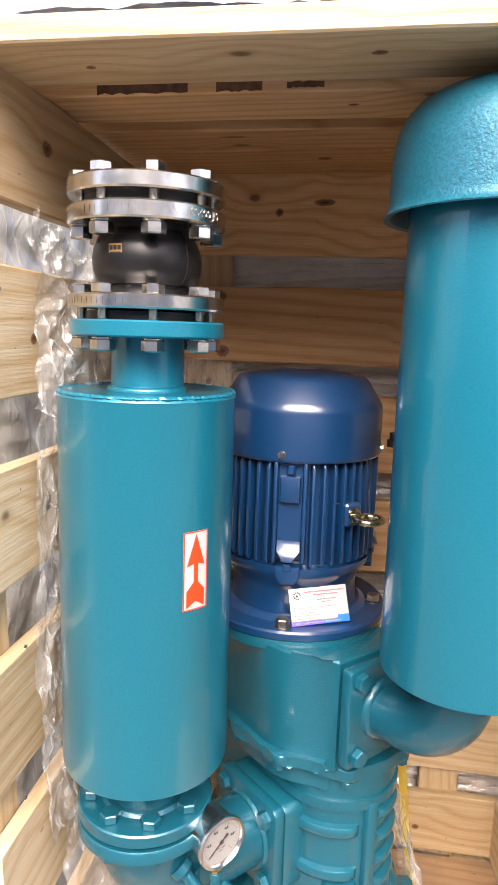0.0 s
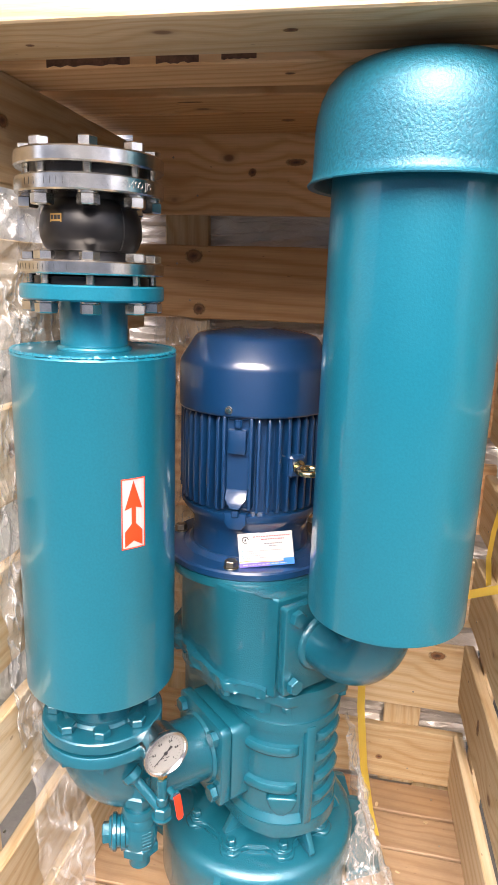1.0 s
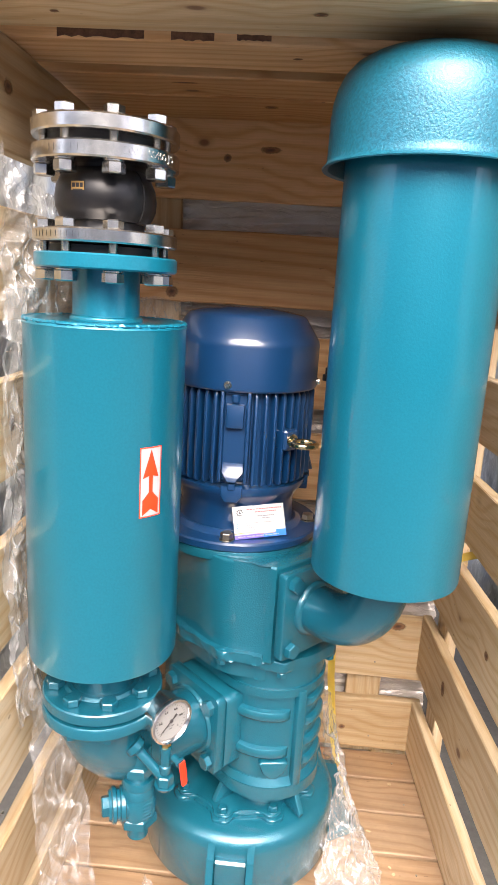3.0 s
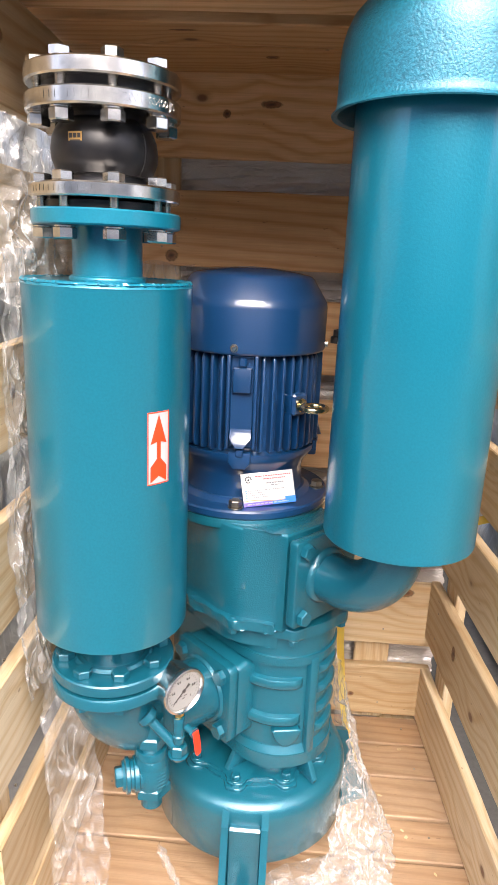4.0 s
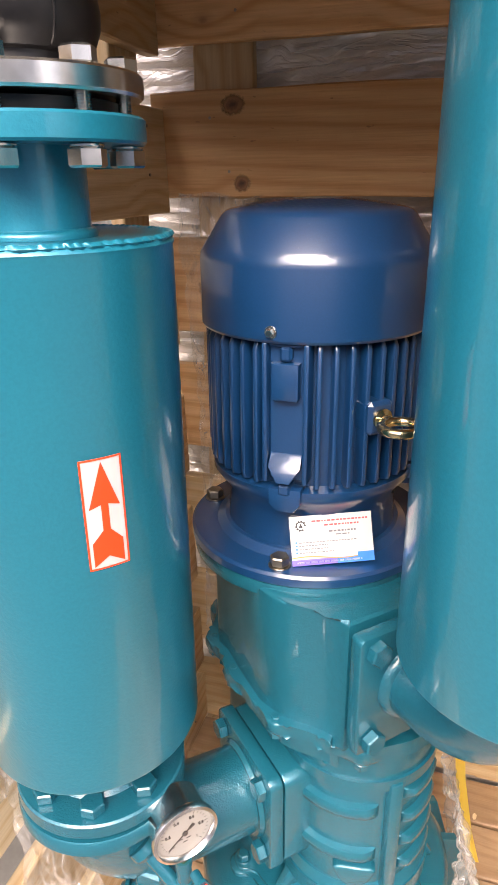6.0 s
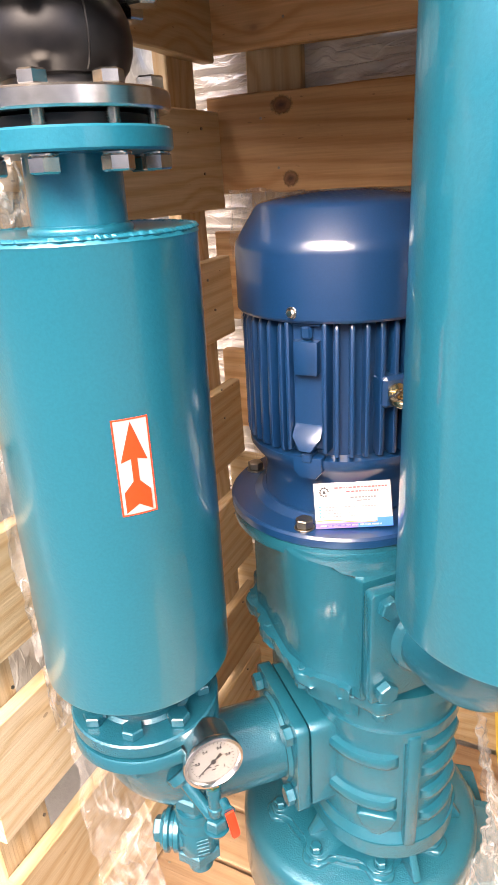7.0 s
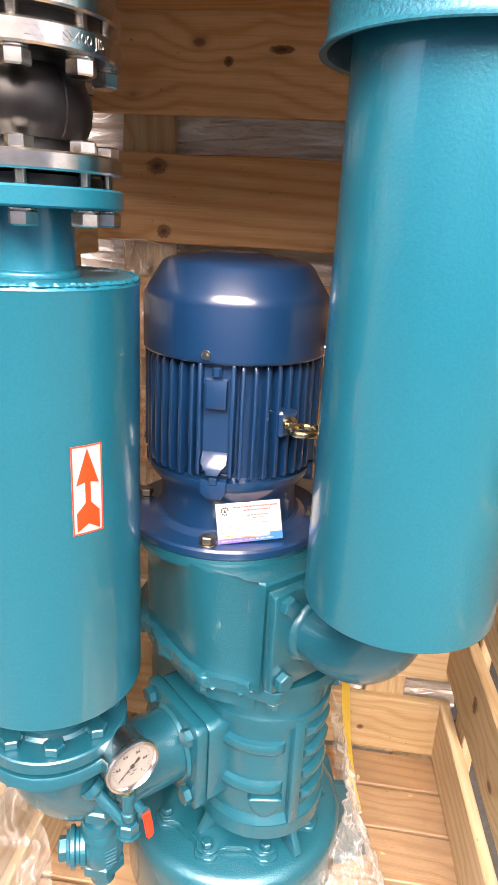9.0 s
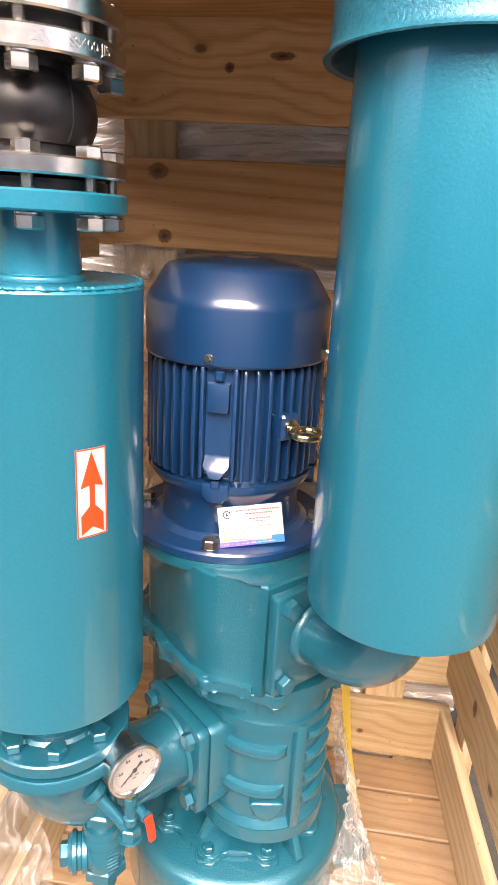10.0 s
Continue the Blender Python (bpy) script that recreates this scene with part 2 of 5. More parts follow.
def ground_material():
    m, n, l, p = material("grey_concrete", 0.85)
    co = n.new("ShaderNodeTexCoord").outputs["Object"]
    a = noise_node(n, l, co, 1.3, 6, 0.6)
    b = noise_node(n, l, co, 60, 5, 0.7)
    r = ramp(n, [(0.3, (0.10, 0.10, 0.097)), (0.7, (0.18, 0.177, 0.168))])
    l.new(a.outputs["Fac"], r.inputs[0])
    r2 = ramp(n, [(0.3, (0.75, 0.75, 0.75)), (0.7, (1.0, 1.0, 1.0))])
    l.new(b.outputs["Fac"], r2.inputs[0])
    l.new(mixed(n, l, 1.0, r.outputs[0], r2.outputs[0], "MULTIPLY"), p.inputs["Base Color"])
    bump(n, l, p, b.outputs["Fac"], 0.3, 0.003)
    return m


GROUND = ground_material()
SHEET, *_ = material("grey_sheet_wall", 0.7, 0, (0.45, 0.46, 0.46))


def glass():
    m, n, l, p = material("gauge_glass", 0.02, 0, (1, 1, 1))
    tr = n.new("ShaderNodeBsdfTransparent")
    gl = n.new("ShaderNodeBsdfGlossy")
    gl.inputs["Roughness"].default_value = 0.03
    mx = n.new("ShaderNodeMixShader")
    mx.inputs[0].default_value = 0.08
    l.new(tr.outputs[0], mx.inputs[1])
    l.new(gl.outputs[0], mx.inputs[2])
    l.new(mx.outputs[0], n["Material Output"].inputs["Surface"])
    return m


GLASS = glass()

# ---- builders ----
UP = Vector((0, 0, 1))


def mesh_of(name, bm, mat, smooth=True, angle=35):
    me = bpy.data.meshes.new(name)
    bmesh.ops.recalc_face_normals(bm, faces=bm.faces)
    bm.to_mesh(me)
    bm.free()
    me.materials.append(mat)
    if smooth:
        me.shade_smooth()
        me.set_sharp_from_angle(angle=radians(angle))
    return me


def part(name, bm, mat, parent, label="", smooth=True, angle=35):
    ob = new(name, mesh_of(name, bm, mat, smooth, angle))
    ob.parent = parent
    return tagged(ob, label) if label else ob


def placed(name, me, parent, m, label=""):
    ob = new(name, me)
    ob.parent = parent
    ob.matrix_basis = m
    return tagged(ob, label) if label else ob


def thing(name, label, category, at=(0, 0, 0), group=""):
    ob = new(name)
    ob.empty_display_size = 0.05
    ob.location = at
    return tagged(ob, label, category, group)


def lathe(profile, segs=48, m=None, bm=None):
    """Turned body round z from (radius, z) pairs."""
    bm = bm or bmesh.new()
    m = m or Matrix()
    rings = []
    for r, z in profile:
        if r < 1e-6:
            rings.append([bm.verts.new(m @ Vector((0, 0, z)))])
        else:
            rings.append([bm.verts.new(m @ Vector((r * math.cos(2 * math.pi * i / segs), r * math.sin(2 * math.pi * i / segs), z))) for i in range(segs)])
    for a, b in zip(rings, rings[1:]):
        for i in range(segs):
            j = (i + 1) % segs
            if len(a) == 1 and len(b) == 1:
                continue
            if len(a) == 1:
                bm.faces.new((a[0], b[i], b[j]))
            elif len(b) == 1:
                bm.faces.new((a[i], a[j], b[0]))
            else:
                bm.faces.new((a[i], a[j], b[j], b[i]))
    return bm


def disc_profile(r, z0, z1, e=0.002, hole=0.0):
    return [(hole, z0), (r - e, z0), (r, z0 + e), (r, z1 - e), (r - e, z1), (hole, z1)]


def prism(points, z0, z1, bevel=0.0, bm=None, segments=2, taper=1.0):
    """Upright body on a plan polygon."""
    bm = bm or bmesh.new()
    cx = sum(p[0] for p in points) / len(points)
    cy = sum(p[1] for p in points) / len(points)
    lo = [bm.verts.new((x, y, z0)) for x, y in points]
    hi = [bm.verts.new((cx + (x - cx) * taper, cy + (y - cy) * taper, z1)) for x, y in points]
    fs = [bm.faces.new(list(reversed(lo))), bm.faces.new(hi)]
    n = len(points)
    for i in range(n):
        bm.faces.new((lo[i], lo[(i + 1) % n], hi[(i + 1) % n], hi[i]))
    if bevel:
        edges = list({e for f in fs for e in f.edges})
        bmesh.ops.bevel(bm, geom=edges, offset=bevel, segments=segments, profile=0.5, affect="EDGES")
    return bm


def box(sx, sy, sz, m=None, bevel=0.0, bm=None, segments=1):
    own = bmesh.new()
    bmesh.ops.create_cube(own, size=1.0)
    bmesh.ops.scale(own, vec=(sx, sy, sz), verts=own.verts)
    if bevel:
        bmesh.ops.bevel(own, geom=list(own.edges), offset=bevel, segments=segments, profile=0.5, affect="EDGES")
    if m is not None:
        own.transform(m)
    if bm is None:
        return own
    me = bpy.data.meshes.new("joined")
    own.to_mesh(me)
    own.free()
    bm.from_mesh(me)
    bpy.data.meshes.remove(me)
    return bm


def joined(bm, other):
    me = bpy.data.meshes.new("joined")
    other.to_mesh(me)
    other.free()
    bm.from_mesh(me)
    bpy.data.meshes.remove(me)
    return bm


def tube(path, radius, segs=24, bm=None, caps=True):
    """Round bar along a path; radius may be one number or one a point."""
    bm = bm or bmesh.new()
    path = [Vector(p) for p in path]
    radii = radius if isinstance(radius, (list, tuple)) else [radius] * len(path)
    side = None
    rings = []
    for i, p in enumerate(path):
        d = (path[min(i + 1, len(path) - 1)] - path[max(i - 1, 0)]).normalized()
        if side is None:
            side = d.orthogonal().normalized()
        side = (side - d * side.dot(d)).normalized()
        other = d.cross(side)
        rings.append([bm.verts.new(p + radii[i] * (math.cos(2 * math.pi * k / segs) * side + math.sin(2 * math.pi * k / segs) * other)) for k in range(segs)])
    for a, b in zip(rings, rings[1:]):
        for k in range(segs):
            bm.faces.new((a[k], a[(k + 1) % segs], b[(k + 1) % segs], b[k]))
    if caps:
        bm.faces.new(rings[0])
        bm.faces.new(rings[-1])
    return bm


def oval(a, b, r, n=20):
    """Plan outline round the two centres a and b."""
    a, b = Vector(a), Vector(b)
    d = (b - a).normalized()
    w = math.atan2(d.y, d.x)
    pts = []
    for c, start in ((b, w - math.pi / 2), (a, w + math.pi / 2)):
        for i in range(n + 1):
            t = start + math.pi * i / n
            pts.append((c.x + r * math.cos(t), c.y + r * math.sin(t)))
    return pts


def hexagon(af, z0, z1, chamfer=0.0015, bm=None, top=True):
    """Hexagon bar with chamfered corners, af across the flats."""
    r = af / math.sqrt(3)
    pts = [(r * math.cos(math.pi * i / 3), r * math.sin(math.pi * i / 3)) for i in range(6)]
    return prism(pts, z0, z1, chamfer, bm, 1)


def hexbolt_mesh(name, mat, af=0.019, head=0.008, washer=0.0, shank=0.0, shank_r=0.005):
    """Hexagon head on a washer, sitting on z = 0; a threaded shank goes down."""
    bm = bmesh.new()
    z = 0.0
    if washer:
        joined(bm, lathe(disc_profile(washer, 0, 0.002, 0.0004), 20))
        z = 0.002
    joined(bm, hexagon(af, z, z + head))
    if shank:
        prof = [(0, -shank)]
        k = int(shank / 0.002)
        for i in range(k):
            prof += [(shank_r, -shank + i * 0.002), (shank_r * 0.84, -shank + i * 0.002 + 0.001)]
        prof += [(shank_r, 0.0), (0, 0.0)]
        joined(bm, lathe(prof, 12))
    return mesh_of(name, bm, mat, True, 25)


def text_mesh(body, size):
    """Flat letters of the built-in font as a bmesh, centred on the origin."""
    cu = bpy.data.curves.new("letters", "FONT")
    cu.body, cu.size, cu.align_x, cu.align_y = body, size, "CENTER", "CENTER"
    cu.extrude = 0.0005
    ob = bpy.data.objects.new("letters", cu)
    scene.collection.objects.link(ob)
    bpy.context.view_layer.update()
    me = bpy.data.meshes.new_from_object(ob.evaluated_get(bpy.context.evaluated_depsgraph_get()))
    bm = bmesh.new()
    bm.from_mesh(me)
    bpy.data.objects.remove(ob)
    bpy.data.curves.remove(cu)
    bpy.data.meshes.remove(me)
    return bm


# ---- ground and surroundings ----
g = bmesh.new()
bmesh.ops.create_grid(g, x_segments=2, y_segments=2, size=400)
ground = new("ground", mesh_of("ground", g, GROUND, False))
ground.location.z = -0.14
tagged(ground, "grey worn concrete yard under the crate", "ground", kind="structure")

# No wall is known here: added behind the camera to cut low daylight.
wall = new("wall_light_block", mesh_of("wall_light_block", box(14, 0.2, 3.4, None, 0.01), SHEET, False))
wall.location = (0.5, -4.6, 1.56)
tagged(wall, "plain grey wall added out of view to cut low light", "wall", kind="structure")

# ---- crate ----
crate = thing("wooden_crate", "open-fronted pine shipping crate of rough sawn planks with gaps", "crate", (0.085, 1.08, -0.14))
CRATE_AT = Vector((0.085, 1.08, -0.14))
rng = random.Random(4)


def plank(name, a, b, width, thick, up, label="", wood=PINE):
    """Sawn board from a to b (middles of its ends); up: the direction of its width."""
    a, b, up = Vector(a), Vector(b), Vector(up).normalized()
    length = (b - a).length
    bm = bmesh.new()
    n = 9
    rows = []
    for i in range(n + 1):
        x = length * (i / n - 0.5)
        wob = [rng.uniform(-0.0012, 0.0012) for _ in range(4)]
        row = []
        e = 0.0022
        h, t = width / 2, thick / 2
        for y, z in ((-h + e, -t), (h - e, -t), (h, -t + e), (h, t - e), (h - e, t), (-h + e, t), (-h, t - e), (-h, -t + e)):
            row.append(bm.verts.new((x, y + (wob[0] if y > 0 else wob[1]), z + wob[2] * 0.5)))
        rows.append(row)
    for r0, r1 in zip(rows, rows[1:]):
        for k in range(8):
            bm.faces.new((r0[k], r0[(k + 1) % 8], r1[(k + 1) % 8], r1[k]))
    bm.faces.new(rows[0])
    bm.faces.new(rows[-1])
    x = (b - a).normalized()
    y = (up - x * up.dot(x)).normalized()
    z = x.cross(y)
    m = Matrix((x, y, z)).transposed().to_4x4()
    m.translation = (a + b) / 2 - CRATE_AT
    ob = part(name, bm, wood, crate, label, True, 30)
    ob.matrix_basis = m
    return ob


YB, XL, XR = 1.435, -0.300, 0.467
T = 0.022
# floor boards run across
edges = [1.435, 1.333, 1.226, 1.112, 1.008, 0.893, 0.785, 0.690, 0.600]
for y1, y0 in zip(edges, edges[1:]):
    plank("floor_plank", (XL - 0.03, (y0 + y1) / 2, -T / 2), (XR + 0.05, (y0 + y1) / 2, -T / 2 + rng.uniform(-0.002, 0.001)), y1 - y0 - 0.007, T, (0, 1, 0), "", PINEFLOOR)
for x in (-0.24, 0.09, 0.43):
    plank("skid", (x, 0.58, -0.08), (x, 1.50, -0.08), 0.09, 0.116, (1, 0, 0))
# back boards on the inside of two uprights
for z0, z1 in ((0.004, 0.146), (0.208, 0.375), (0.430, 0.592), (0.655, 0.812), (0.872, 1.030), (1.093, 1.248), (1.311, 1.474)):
    plank("back_plank", (XL - 0.022, YB + T / 2, (z0 + z1) / 2), (XR + 0.022, YB + T / 2, (z0 + z1) / 2), z1 - z0, T, (0, 0, 1), "", PINEBOUNCE if z0 > 0.5 else PINE)
for x0, x1 in ((-0.256, -0.158), (0.303, 0.389)):
    plank("upright", ((x0 + x1) / 2, YB + T + 0.012, -0.02), ((x0 + x1) / 2, YB + T + 0.012, 1.47), x1 - x0, T, (1, 0, 0))


def right_x(y):
    return XR + 0.045 * (YB - y)


def left_x(z):
    return -0.268 - 0.024 * z


for z0, z1 in ((0.004, 0.148), (0.236, 0.388), (0.452, 0.600), (0.662, 0.793), (0.868, 0.993), (1.085, 1.240), (1.310, 1.448)):
    z = (z0 + z1) / 2
    plank("side_plank", (right_x(0.72) + T / 2, 0.72, z), (right_x(YB) + T / 2, YB, z), z1 - z0, T, (0, 0, 1))
for z0, z1 in ((0.004, 0.118), (0.150, 0.290), (0.365, 0.528), (0.600, 0.754), (0.846, 0.989), (1.070, 1.224), (1.298, 1.444)):
    z = (z0 + z1) / 2
    plank("side_plank", (left_x(z) - T / 2, 0.698, z), (left_x(z) - 0.004 - T / 2, YB, z), z1 - z0, T, (0.024, 0, -1))
for y in (0.775, 1.355):
    plank("upright", (right_x(y) + T + 0.014, y, -0.02), (right_x(y) + T + 0.014, y, 1.45), 0.085, 0.024, (0, 1, 0))
    yl = y - 0.032 if y < 1 else y
    plank("upright", (left_x(0) - T - 0.014, yl, -0.02), (left_x(1.45) - T - 0.014, yl, 1.45), 0.085, 0.024, (0, 1, 0))


# lid boards rise a little towards the back
def lid_z(y):
    return 1.436 + 0.045 * (y - 0.73)


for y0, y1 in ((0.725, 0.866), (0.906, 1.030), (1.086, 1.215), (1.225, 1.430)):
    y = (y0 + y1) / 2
    plank("lid_plank", (-0.37, y, lid_z(y) + 0.013), (0.56, y, lid_z(y) + 0.013), y1 - y0, 0.026, (0, 1, 0.045), "", PINE if y0 < 0.8 else PINEBOUNCE)

# Board added out of sight: keeps daylight from falling through the lid gaps.
blocker = part("lid_cover", box(0.93, 0.66, 0.012, Matrix.Translation((0.095 - CRATE_AT.x, 1.175 - CRATE_AT.y, 1.500 - CRATE_AT.z)), 0.002), PINE, crate, "added unseen board blocking light through the lid gaps")
for x in (-0.33, 0.10, 0.52):
    plank("lid_batten", (x, 0.745, 1.478), (x, 1.44, 1.490), 0.07, 0.010, (1, 0, 0))


# bark stains on the front edge of the second lid board, knots and nail heads
for x0, x1, h in ((-0.235, -0.118, 0.013), (-0.082, -0.025, 0.012), (0.005, 0.050, 0.007)):
    pts = []
    for i in range(13):
        f = i / 12
        pts.append((x0 + (x1 - x0) * f, h * (0.5 + rng.uniform(-0.12, 0.10))))
    for i in range(12, -1, -1):
        f = i / 12
        pts.append((x0 + (x1 - x0) * f, -h * (0.5 + rng.uniform(-0.2, 0.05))))
    bm = prism(pts, 0.0, 0.0015)
    bm.transform(Matrix.Translation((-CRATE_AT.x, 0.9055 - CRATE_AT.y, 1.4515 - CRATE_AT.z)) @ pose(0, 0, 0, 90, 0, 0))
    part("bark_stain", bm, BARK, crate, "dark bark patch on the lid board edge", False)


def knot_material():
    """Knot seen in cross section: dark heart, reddish ring, fading into the board."""
    m, n, l, p = material("pine_knot", 0.6)
    tc = n.new("ShaderNodeTexCoord")
    wob = noise_node(n, l, tc.outputs["Object"], 160, 3)
    mp = n.new("ShaderNodeMapping")
    mp.inputs["Location"].default_value = (-1.0, -1.0, 0.0)
    mp.inputs["Scale"].default_value = (2.0, 2.0, 0.0)
    l.new(tc.outputs["Generated"], mp.inputs["Vector"])
    ln = n.new("ShaderNodeVectorMath")
    ln.operation = "LENGTH"
    l.new(mp.outputs[0], ln.inputs[0])
    rad = n.new("ShaderNodeMath")
    rad.operation = "MULTIPLY_ADD"
    l.new(wob.outputs["Fac"], rad.inputs[0])
    rad.inputs[1].default_value = 0.45
    l.new(ln.outputs["Value"], rad.inputs[2])
    r = ramp(n, [(0.28, (0.060, 0.026, 0.014)), (0.55, (0.15, 0.068, 0.030)), (0.78, (0.30, 0.155, 0.068)), (1.0, (0.48, 0.29, 0.14))])
    l.new(rad.outputs[0], r.inputs[0])
    l.new(r.outputs[0], p.inputs["Base Color"])
    al = ramp(n, [(0.66, (1, 1, 1)), (1.02, (0, 0, 0))])
    l.new(rad.outputs[0], al.inputs[0])
    l.new(al.outputs[0], p.inputs["Alpha"])
    return m


KNOT = knot_material()


def knot(at, a, b, face, spin=0):
    """Knot lying in a board, twice as wide as its dark heart."""
    turn = {"back": pose(0, 0, 0, 90, 0, 0), "right": pose(0, 0, 0, 90, 0, -90), "left": pose(0, 0, 0, 90, 0, 90), "lid": pose(0, 0, 0, 180, 0, 0), "floor": pose(0, 0, 0)}[face]
    pts = [(2.0 * a * math.cos(i * math.pi / 14), 2.0 * b * math.sin(i * math.pi / 14)) for i in range(28)]
    ob = part("knot", prism(pts, -0.001, 0.0012), KNOT, crate, "", False)
    ob.matrix_basis = Matrix.Translation(Vector(at) - CRATE_AT) @ turn @ pose(0, 0, 0, 0, 0, spin)


for x, z, a, b in ((-0.171, 1.114, 0.010, 0.009), (-0.184, 1.226, 0.014, 0.010), (0.030, 1.414, 0.016, 0.005), (-0.06, 1.395, 0.006, 0.006), (0.41, 0.352, 0.014, 0.008), (0.30, 0.06, 0.006, 0.005), (-0.235, 0.95, 0.012, 0.010)):
    knot((x, YB, z), a, b, "back")
for y, z, a, b in ((1.005, 0.935, 0.012, 0.009), (1.05, 1.15, 0.010, 0.016), (1.22, 0.33, 0.010, 0.012), (1.02, 0.53, 0.008, 0.006), (0.85, 0.31, 0.008, 0.006)):
    knot((right_x(y), y, z), a, b, "right")
for y, z, a, b in ((0.86, 0.925, 0.006, 0.009), (0.90, 1.38, 0.010, 0.007), (0.84, 1.14, 0.006, 0.005), (0.93, 0.43, 0.006, 0.006)):
    knot((left_x(z) - 0.001, y, z), a, b, "left")
for x, y, a, b in ((0.112, 0.782, 0.006, 0.004), (0.085, 0.960, 0.005, 0.003), (0.034, 1.282, 0.009, 0.007), (-0.20, 0.80, 0.004, 0.003), (-0.10, 1.12, 0.016, 0.003)):
    knot((x, y, lid_z(y)), a, b, "lid")
NAIL = mesh_of("nail", lathe([(0.0023, -0.002), (0.0023, 0.0004), (0.0, 0.0006)], 10), WORNSTEEL)
for z0, z1 in ((0.004, 0.146), (0.208, 0.375), (0.430, 0.592), (0.655, 0.812), (0.872, 1.030), (1.093, 1.248), (1.311, 1.462)):
    for x in (-0.207, 0.346):
        for f, dx in ((0.25, 0.022), (0.75, -0.018)):
            placed("nail", NAIL, crate, Matrix.Translation(Vector((x + dx + rng.uniform(-0.008, 0.008), YB, z0 + (z1 - z0) * f)) - CRATE_AT) @ pose(0, 0, 0, 90, 0, 0))
for z0, z1 in ((0.004, 0.148), (0.236, 0.388), (0.452, 0.600), (0.662, 0.793), (0.868, 0.993), (1.085, 1.240)):
    for y in (0.775, 1.355):
        for f in (0.28, 0.72):
            placed("nail", NAIL, crate, Matrix.Translation(Vector((right_x(y), y + rng.uniform(-0.015, 0.015), z0 + (z1 - z0) * f)) - CRATE_AT) @ pose(0, 0, 0, 90, 0, -90))
            placed("nail", NAIL, crate, Matrix.Translation(Vector((left_x(z0 + 0.06) - 0.0012, y + rng.uniform(-0.015, 0.015), z0 + (z1 - z0) * f)) - CRATE_AT) @ pose(0, 0, 0, 90, 0, 90))
for y in (1.385, 1.28, 1.17, 1.06, 0.95, 0.84):
    for x in (-0.24, 0.43):
        placed("nail", NAIL, crate, Matrix.Translation(Vector((x + rng.uniform(-0.01, 0.01), y + rng.uniform(-0.03, 0.03), 0.0)) - CRATE_AT))

# ---- machine ----
U = Vector((0.7071, -0.7071, 0))
V = Vector((0.7071, 0.7071, 0))
ROOT = Vector((0.05, 1.055, 0))


def uv(u, v, z=0.0):
    return ROOT + U * u + V * v + UP * z


# blower: base drum, lower casing, upper housing
BASE = (0.065, 1.065)
blower = thing("roots_blower", "teal painted cast iron vertical blower on a round three-footed base", "blower", (BASE[0], BASE[1], 0))
OFF = Matrix.Translation((-BASE[0], -BASE[1], 0))


def bpart(name, bm, label="", angle=35, mat=None):
    bm.transform(OFF)
    return part(name, bm, mat or CAST, blower, label, True, angle)


drum = lathe([(0.0, 0.10), (0.165, 0.10), (0.178, 0.095), (0.181, 0.10), (0.181, 0.186), (0.1795, 0.199), (0.173, 0.210), (0.161, 0.216), (0.0, 0.218)], 72, Matrix.Translation((*BASE, 0)))
bpart("base_drum", drum, "round cast base with glossy teal paint")
for k, ang in enumerate((-90, 30, 150)):
    d = Vector((math.cos(radians(ang)), math.sin(radians(ang)), 0))
    s = Vector((-d.y, d.x, 0))
    c = Vector((*BASE, 0))
    bm = bmesh.new()
    m = Matrix((d, s, UP)).transposed().to_4x4()
    m.translation = c
    joined(bm, box(0.10, 0.088, 0.022, m @ Matrix.Translation((0.222, 0, 0.011)), 0.004))
    for side in (-0.034, 0.034):
        prof = [(0.165, 0.0), (0.268, 0.0), (0.268, 0.03), (0.236, 0.07), (0.200, 0.192), (0.165, 0.205)]
        lo = [bm.verts.new(m @ Vector((x, side - 0.006, z))) for x, z in prof]
        hi = [bm.verts.new(m @ Vector((x, side + 0.006, z))) for x, z in prof]
        bm.faces.new(lo)
        bm.faces.new(hi)
        for i in range(len(prof)):
            j = (i + 1) % len(prof)
            bm.faces.new((lo[i], lo[j], hi[j], hi[i]))
    joined(bm, box(0.03, 0.06, 0.17, m @ Matrix.Translation((0.176, 0, 0.095)), 0.004))
    bpart("foot", bm)
    stud = lathe([(0.0, 0.0), (0.007, 0.0), (0.007, 0.040), (0.0, 0.042)], 14)
    joined(stud, hexagon(0.022, 0.004, 0.016))
    stud.transform(m @ Matrix.Translation((0.238, 0, 0.020)))
    bpart("foot_bolt", stud)
CASTBOLT = hexbolt_mesh("cast_bolt", CAST, 0.015, 0.010, 0.010)
BIGBOLT = hexbolt_mesh("flange_bolt", CAST, 0.0235, 0.012, 0.0)
A0, B0 = (-0.016, 1.160), (0.1090, 1.035)


def lugged(a, b, r, z0, z1, lugs, lug_r, bevel=0.002):
    """Oval flange whose rim swells out round each bolt."""
    pts = []
    for x, y in oval(a, b, r, 40):
        q = Vector((x, y))
        grow = 0.0
        for lx, ly in lugs:
            dd = (q - Vector((lx, ly))).length
            grow = max(grow, lug_r * math.exp(-(dd / 0.016) ** 2))
        mid = (Vector(a) + Vector(b)) / 2
        ax = (Vector(b) - Vector(a)).normalized()
        s = max(-0.5 * (Vector(b) - Vector(a)).length, min(0.5 * (Vector(b) - Vector(a)).length, (q - mid).dot(ax)))
        out = (q - (mid + ax * s)).normalized()
        q = q + out * grow
        pts.append((q.x, q.y))
    return prism(pts, z0, z1, bevel)


